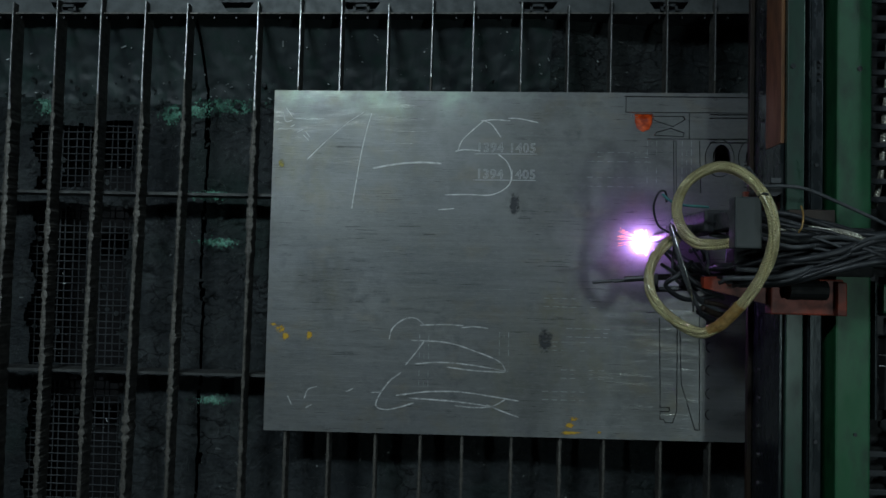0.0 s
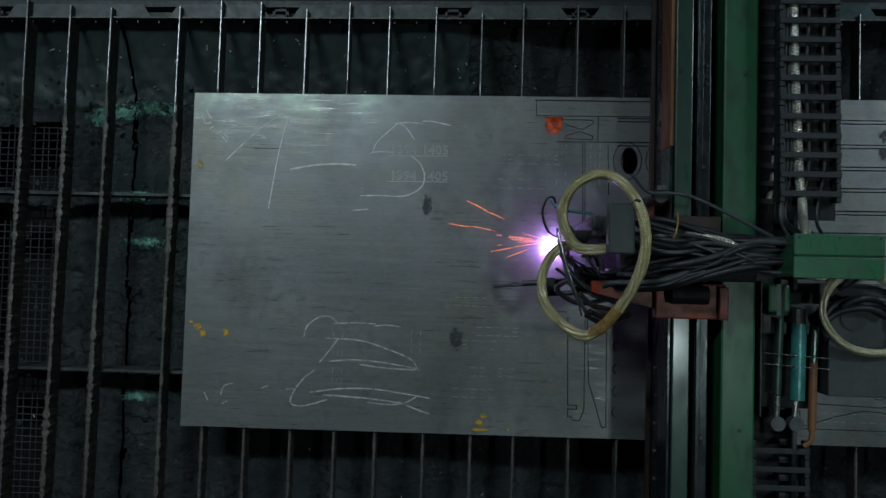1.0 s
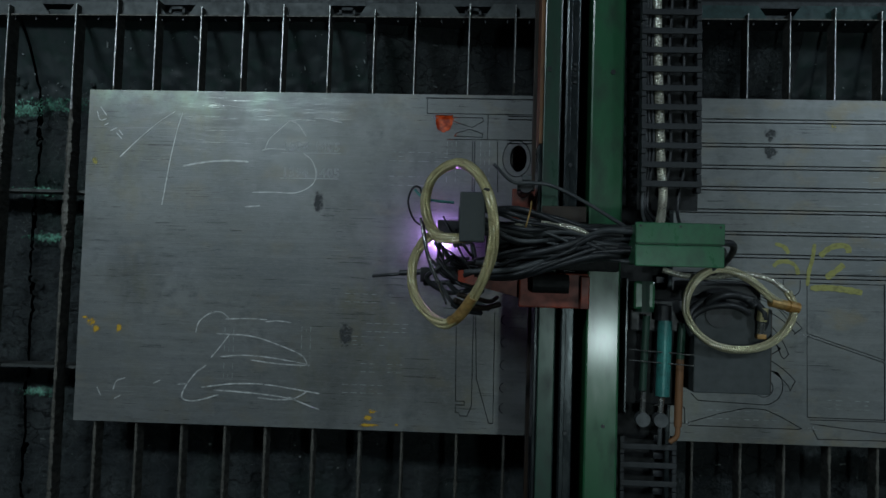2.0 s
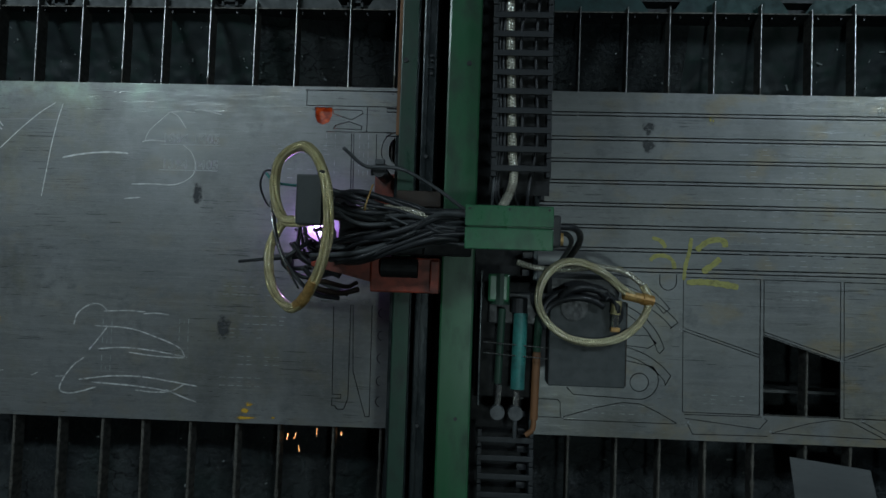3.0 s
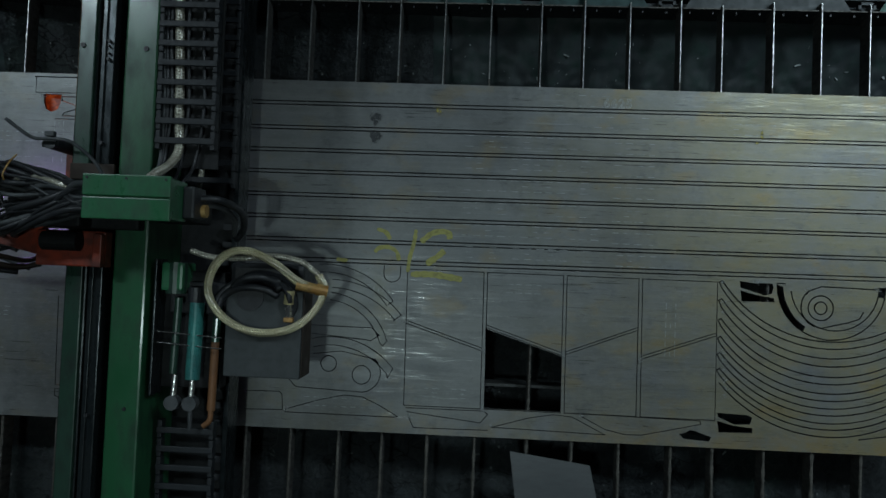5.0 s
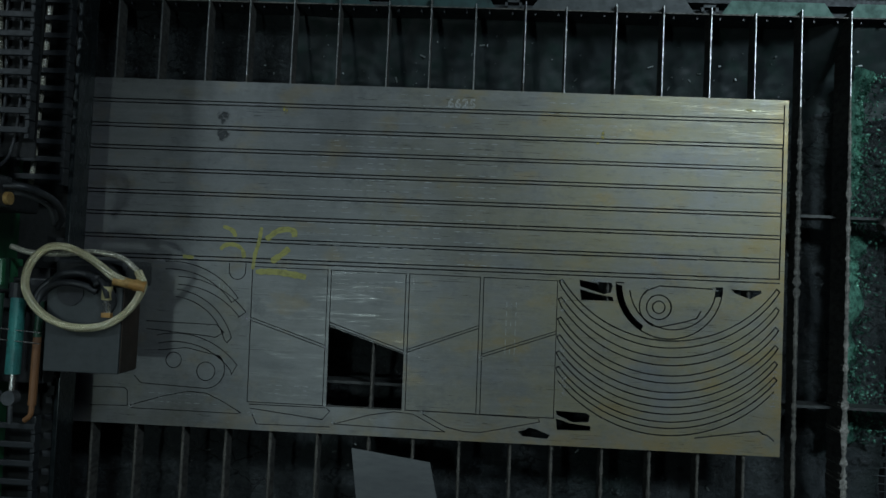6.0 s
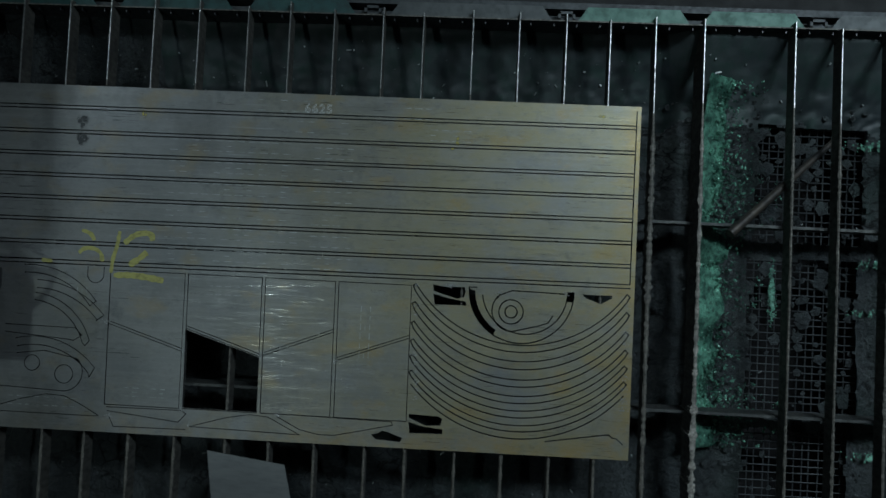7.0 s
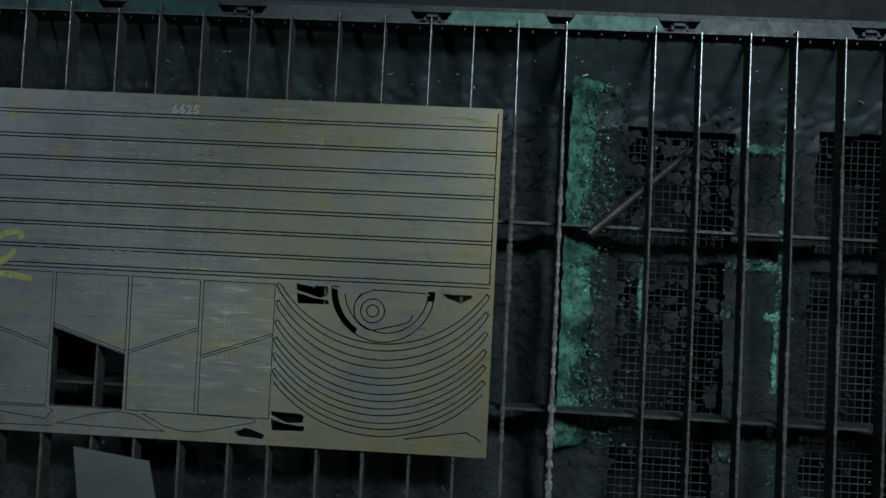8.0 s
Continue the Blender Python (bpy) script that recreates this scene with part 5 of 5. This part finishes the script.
def scatter(name, label, category, material, placed, box_like=False):
    """Many small flakes in one mesh of kind stuff."""
    if box_like:
        v = np.array([(x, y, z, 1) for x in (-0.5, 0.5) for y in (-0.5, 0.5) for z in (-0.5, 0.5)])
        f = np.array([(0, 1, 3, 2), (4, 6, 7, 5), (0, 4, 5, 1), (2, 3, 7, 6), (0, 2, 6, 4), (1, 5, 7, 3)])
    else:
        v = np.array([(1, 0, 0, 1), (0.2, 1, 0, 1), (-0.9, 0.4, 0, 1), (-0.5, -0.8, 0, 1), (0.5, -0.9, 0, 1), (0, 0, 0.9, 1), (0, 0, -0.9, 1)])
        f = np.array([(k, (k + 1) % 5, 5) for k in range(5)] + [((k + 1) % 5, k, 6) for k in range(5)])
    verts = np.concatenate([(v @ np.array(m).T)[:, :3] for m in placed])
    faces = np.concatenate([f + k * len(v) for k in range(len(placed))])
    me = bpy.data.meshes.new(name)
    me.from_pydata(verts.tolist(), [], faces.tolist())
    me.materials.append(material)
    return tagged(new(name, me), label, category, kind="stuff")


def rod_and_dust():
    bm = roded((5.915, 0.990, 0.806), (6.44, 1.455, 0.60), 0.0205, 16, 0.013)
    tagged(part("steel_rod", bm, worn("rusted_rod", (0.078, 0.067, 0.056), (0.034, 0.033, 0.033), (0.02, 0.02, 0.02), 0.42, 0.5, 9, 40), smooth=False), "rusted round steel rod leaning down between the slats", "steel rod")
    rnd = random.Random(3)
    heap = []
    for k in range(4200):
        y = rnd.uniform(0.03, 1.70)
        reach = 0.10 + 0.16 * max(0, noise.noise(Vector((y * 3, 0, 0))) + 0.35) + 0.05 * rnd.random()
        x = 5.842 + abs(rnd.gauss(0, 0.62)) * reach
        s = rnd.uniform(0.002, 0.009)
        m = Matrix.Translation((x, y, tray_height(x, y) + 0.03 + 0.09 * max(0, 1 - (x - 5.80) / 0.17) + s * 0.3)) @ Euler((rnd.random() * 3, rnd.random() * 3, rnd.random() * 3)).to_matrix().to_4x4() @ Matrix.Diagonal((s, s * rnd.uniform(0.5, 1.6), s * 0.5, 1))
        heap.append(m)
    scatter("powder_heap", "teal green powder and flakes heaped against a slat", "powder", DUST, heap)
    bm = bmesh.new()
    n, prev = 90, None
    for k in range(n + 1):
        y = 0.03 + 1.67 * k / n
        w = 0.13 + 0.10 * noise.noise(Vector((y * 5, 3, 0)))
        row = [bm.verts.new((5.836 + w * j / 5 + 0.01 * noise.noise(Vector((y * 20, j, 0))), y, tray_height(5.8, y) + 0.03 + 0.10 * (1 - j / 5) ** 1.2 + 0.012 * noise.noise(Vector((y * 30, j * 2.0, 1))) + (0 if j < 5 else -0.02))) for j in range(6)]
        if prev:
            for a, b, c, d in zip(prev, prev[1:], row[1:], row):
                bm.faces.new((a, b, c, d))
        prev = row
    tagged(part("powder_bank", bm, DUST, smooth=True), "bank of teal green powder along a slat", "powder", kind="stuff")
    flakes = []
    for x, y, w, h in ((-0.50, 1.455, 0.16, 0.022), (-0.30, 1.49, 0.22, 0.020), (-0.37, 1.05, 0.12, 0.016), (-0.33, 0.82, 0.12, 0.03), (-0.33, 0.065, 0.10, 0.03), (-0.57, 1.43, 0.06, 0.05), (6.72, 1.44, 0.20, 0.03), (6.84, 1.20, 0.018, 0.5), (6.72, 0.90, 0.16, 0.03), (6.75, 0.67, 0.19, 0.022), (6.83, 0.35, 0.016, 0.5), (6.74, 0.02, 0.17, 0.03), (-1.20, 1.47, 0.05, 0.06), (6.22, 0.75, 0.02, 0.18)):
        for k in range(int(2600 * (w + h))):
            px, py = x + rnd.gauss(0, w / 3), y + rnd.gauss(0, h / 3) + (0.25 * (rnd.random() - 0.5) * w if h < 0.024 and x < 0 else 0)
            s = rnd.uniform(0.0015, 0.0055)
            flakes.append(Matrix.Translation((px, py, max(0.47, tray_height(px, py)) + 0.003 + (0.035 if 6.65 < px < 6.9 else 0))) @ Matrix.Rotation(rnd.random() * 6, 4, "Z") @ Matrix.Diagonal((s, s, s * 0.4, 1)))
    scatter("green_flakes", "scattered teal green powder flakes on the slag tray", "powder", DUST, flakes)


def spine_covers():
    """Grey ridge plates between the grates at the far end."""
    for y0, y1 in ((0.98, 1.75), (0.20, 0.92), (-0.95, 0.12)):
        bm = bmesh.new()
        prof = ((6.63, 0.47), (6.70, 0.535), (6.86, 0.535), (6.93, 0.47))
        rows = [[bm.verts.new((x, y, z)) for x, z in prof] for y in (y0, y1)]
        for a, b, c, d in zip(rows[0], rows[0][1:], rows[1][1:], rows[1]):
            bm.faces.new((a, b, c, d))
        bm.faces.new(rows[0])
        bm.faces.new(rows[1][::-1])
        tagged(part("ridge_plate", bm, SLAG), "dark grey ridge plate between wire grates under the slats", "ridge plate", "ridge plates")


def scale_chips():
    rnd = random.Random(9)
    chips, flakes = [], []
    for k in range(520):
        x, y = rnd.uniform(-2.0, 7.5), rnd.choice((rnd.uniform(1.52, 1.8), rnd.uniform(-0.9, -0.03), rnd.uniform(-0.9, 1.8)))
        s = rnd.uniform(0.003, 0.012)
        chips.append(Matrix.Translation((x, y, tray_height(x, y) + 0.006)) @ Euler((rnd.uniform(-0.5, 0.5), rnd.uniform(-0.5, 0.5), rnd.random() * 6)).to_matrix().to_4x4() @ Matrix.Diagonal((s * rnd.choice((1, 1, 2.4)), s * 0.6, s * 0.25, 1)))
    for k in range(620):
        x, y = rnd.choice((rnd.uniform(-0.75, -0.02), rnd.uniform(-0.75, -0.02), rnd.uniform(0.0, 5.7))), rnd.uniform(0.85, 1.60)
        y = rnd.uniform(1.53, 1.82) if x > 0 else y
        s = rnd.uniform(0.0012, 0.0042)
        chips.append(Matrix.Translation((x, y, tray_height(x, y) + 0.004)) @ Euler((rnd.uniform(-0.6, 0.6), rnd.uniform(-0.6, 0.6), rnd.random() * 6)).to_matrix().to_4x4() @ Matrix.Diagonal((s * rnd.choice((1, 1, 2.0)), s * 0.7, s * 0.4, 1)))
    scatter("metal_chips", "scattered pale metal chips on the slag tray", "metal chips", worn("pale_chip", (0.32, 0.36, 0.35), (0.18, 0.2, 0.2), (0.06, 0.06, 0.06), 0.5, 0.4), chips, True)
    for k in range(2600):
        x = rnd.choice((rnd.uniform(-2.0, 0.0), rnd.uniform(5.6, 7.5), rnd.uniform(-2.0, 7.5)))
        y = rnd.uniform(-0.95, 1.62)
        on_wire = any(g[0] < x < g[2] and g[1] < y < g[3] for g in GRATES)
        if rnd.random() < (0.30 + 0.5 * noise.noise(Vector((x * 4, y * 4, 0))) if on_wire else 0.85):
            s = rnd.uniform(0.006, 0.022)
            flakes.append(Matrix.Translation((x, y, (0.468 if on_wire else tray_height(x, y)) + 0.004)) @ Euler((rnd.uniform(-0.4, 0.4), rnd.uniform(-0.4, 0.4), rnd.random() * 6)).to_matrix().to_4x4() @ Matrix.Diagonal((s, s * rnd.uniform(0.5, 1), s * 0.3, 1)))
    for k in range(210):
        x, y = rnd.uniform(6.12, 6.60), rnd.choice((rnd.uniform(0.22, 0.88), rnd.uniform(1.0, 1.50)))
        if rnd.random() < 0.55 + 0.9 * noise.noise(Vector((x * 5, y * 5, 3))):
            s = rnd.uniform(0.012, 0.042)
            flakes.append(Matrix.Translation((x, y, 0.470)) @ Euler((rnd.uniform(-0.2, 0.2), rnd.uniform(-0.2, 0.2), rnd.random() * 6)).to_matrix().to_4x4() @ Matrix.Diagonal((s, s * rnd.uniform(0.5, 1), 0.008, 1)))
    scatter("slag_flakes", "broken black slag flakes lying on tray and grates", "slag", SLAG, flakes)


def pierce_spatter():
    """Pale droplets frozen round the points where cuts begin."""
    rnd, drops = random.Random(17), []
    starts = [(4.592 + 0.003 * k, y) for k, y in enumerate((0.702, 0.615, 0.575, 0.405, 0.372, 0.335, 0.292, 0.255, 0.225))]
    starts += [(5.495, y) for y in (0.66, 0.55, 0.50, 0.36, 0.31, 0.26, 0.22)] + [(3.255, 0.478), (3.592, 0.365), (3.935, 0.368), (4.262, 0.362), (3.60, 0.115), (3.285, 0.07), (3.64, 0.05), (4.02, 0.115), (2.75, 0.075), (2.575, 0.15), (1.60, 1.405), (4.74, 0.71), (5.235, 0.70), (4.95, 0.69)]
    for x, y in starts:
        for k in range(22):
            s = rnd.uniform(0.0008, 0.0028)
            drops.append(Matrix.Translation((x + rnd.gauss(0, 0.008), y + rnd.gauss(0, 0.006), PLATE_TOP + 0.0012)) @ Matrix.Rotation(rnd.random() * 6, 4, "Z") @ Matrix.Diagonal((s, s, s * 0.6, 1)))
    scatter("pierce_spatter", "pale frozen spatter round the starts of the cuts", "spatter", SPATTER, drops)


def hot_slag():
    bm = bmesh.new()
    bmesh.ops.create_icosphere(bm, subdivisions=3, radius=1, matrix=Matrix.Translation((1.640, 1.370, 0.745)) @ Matrix.Diagonal((0.075, 0.075, 0.024, 1)))
    for v in bm.verts:
        v.co.z += 0.010 * noise.noise(v.co * 45)
    m, tree, bsdf = nodes("red_hot_slag")
    tree.links.new(blend(tree, ramp(tree, noise_at(tree, 35, 4), 0.4, 0.65), (0.05, 0.02, 0.015), (0.30, 0.08, 0.03)), bsdf.inputs["Base Color"])
    tree.links.new(blend(tree, ramp(tree, noise_at(tree, 35, 4), 0.4, 0.65), (0.45, 0.045, 0.006), (1.0, 0.15, 0.025)), bsdf.inputs["Emission Color"])
    bsdf.inputs["Emission Strength"].default_value = 0.16
    tagged(part("hot_slag", bm, m, smooth=True), "orange glowing lump of hot slag under a cut-out", "slag")


CARRIED.append(arc_core())
hot_slag()
marks()
loose_plate()
rod_and_dust()
spine_covers()
scale_chips()
pierce_spatter()


def sparks():
    """Glowing droplets: each rests in the kerf under the torch, is thrown out and falls into the tray."""
    glow = glowing("spark_glow", (1.0, 0.24, 0.06), 3.6)
    hot = glowing("hot_spark_glow", (1.0, 0.42, 0.16), 9)
    rnd = random.Random(21)
    made = []

    def one(mesh, rows):
        ob = new("spark", mesh)
        tagged(ob, "glowing orange spark thrown off by the plasma cut", "spark", "sparks")
        made.append((ob, rows))

    meshes = []
    for length, m in ((0.008, glow), (0.013, glow), (0.020, hot), (0.062, glow)):
        bm = bmesh.new()
        bmesh.ops.create_icosphere(bm, subdivisions=1, radius=1, matrix=Matrix.Diagonal((length, 0.0005, 0.0005, 1)))
        me = bpy.data.meshes.new("spark")
        bm.to_mesh(me)
        bm.free()
        me.materials.append(m)
        meshes.append(me)
    start = (1.70, 0.86, 0.76)

    def flight(t0, seconds, a, b, lift, mesh):
        """From a to b between t0 and t0 + seconds; waits below the sheet before and after."""
        a, b = Vector(a), Vector(b)
        turn = math.degrees(math.atan2(b.y - a.y, b.x - a.x))
        rows = [(0.0, pose(*start, 0, 0, turn))] if t0 > 0.12 else []
        if t0 > 0.12:
            rows.append((t0 - 0.1, pose(*start, 0, 0, turn)))
        for k in range(5):
            u = k / 4
            p = a.lerp(b, u)
            rows.append((max(0.0, t0 + seconds * u), pose(p.x, p.y, p.z + lift * 4 * u * (1 - u), 0, 0, turn)))
        end = (b.x + 0.02, max(0.2, min(1.3, b.y)), 0.60) if a.z < 0.79 else (1.75, 0.86, 0.60)
        rows.append((t0 + seconds + 0.1, pose(*end, 0, 0, turn)))
        if t0 + seconds + 0.1 < 7.9:
            rows.append((8.0, pose(*end, 0, 0, turn)))
        one(mesh, rows)

    for k in range(64):
        t0 = 0.0 if k < 12 else rnd.uniform(0.0, 1.15)
        a = radians(rnd.gauss(172, 16))
        r0, r1 = 0.06, rnd.uniform(0.22, 0.42)
        flight(t0, 0.34, (1.64 + r0 * math.cos(a), 0.855 + r0 * math.sin(a), 0.83), (1.64 + r1 * math.cos(a), 0.855 + r1 * math.sin(a), 0.82), 0.05, meshes[3 if k % 3 else 1])
    for k in range(34):
        t0 = rnd.uniform(0.22, 0.42)
        x = rnd.uniform(1.27, 1.66)
        flight(t0, 0.30, (x + rnd.uniform(-0.06, 0.06), 1.40, 0.74), (x + rnd.uniform(-0.05, 0.08), rnd.uniform(1.52, 1.76), rnd.uniform(0.58, 0.72)), 0.03, meshes[k % 2])
    for k in range(8):
        flight(rnd.uniform(0.28, 0.36), 0.3, (1.64 + rnd.uniform(-0.03, 0.03), 1.30, 0.72), (1.64 + rnd.uniform(-0.03, 0.03), 1.39, 0.72), 0.02, meshes[1])
    for k in range(54):
        t0 = rnd.uniform(2.6, 4.6)
        x = rnd.uniform(1.40, 1.75)
        flight(t0, 0.36, (x, 0.06, 0.75), (x + rnd.uniform(-0.08, 0.06), rnd.uniform(-0.30, -0.05), rnd.uniform(0.56, 0.70)), 0.02, meshes[(1, 2, 2)[k % 3]])
    return made


SPARKS = sparks()


# how far the torch carriage has gone along the gantry
CARRIAGE = ((0.0, -0.041), (0.5, -0.054), (1.0, -0.061), (1.5, -0.050), (3.0, -0.008), (3.5, 0.002), (4.5, 0.029), (6.0, 0.072), (8.0, 0.125))


def motions():
    for ob in CARRIED:
        walk(ob, [(t, pose(0, y, 0)) for t, y in CARRIAGE])
    for ob, rows in SPARKS:
        walk(ob, rows)


motions()
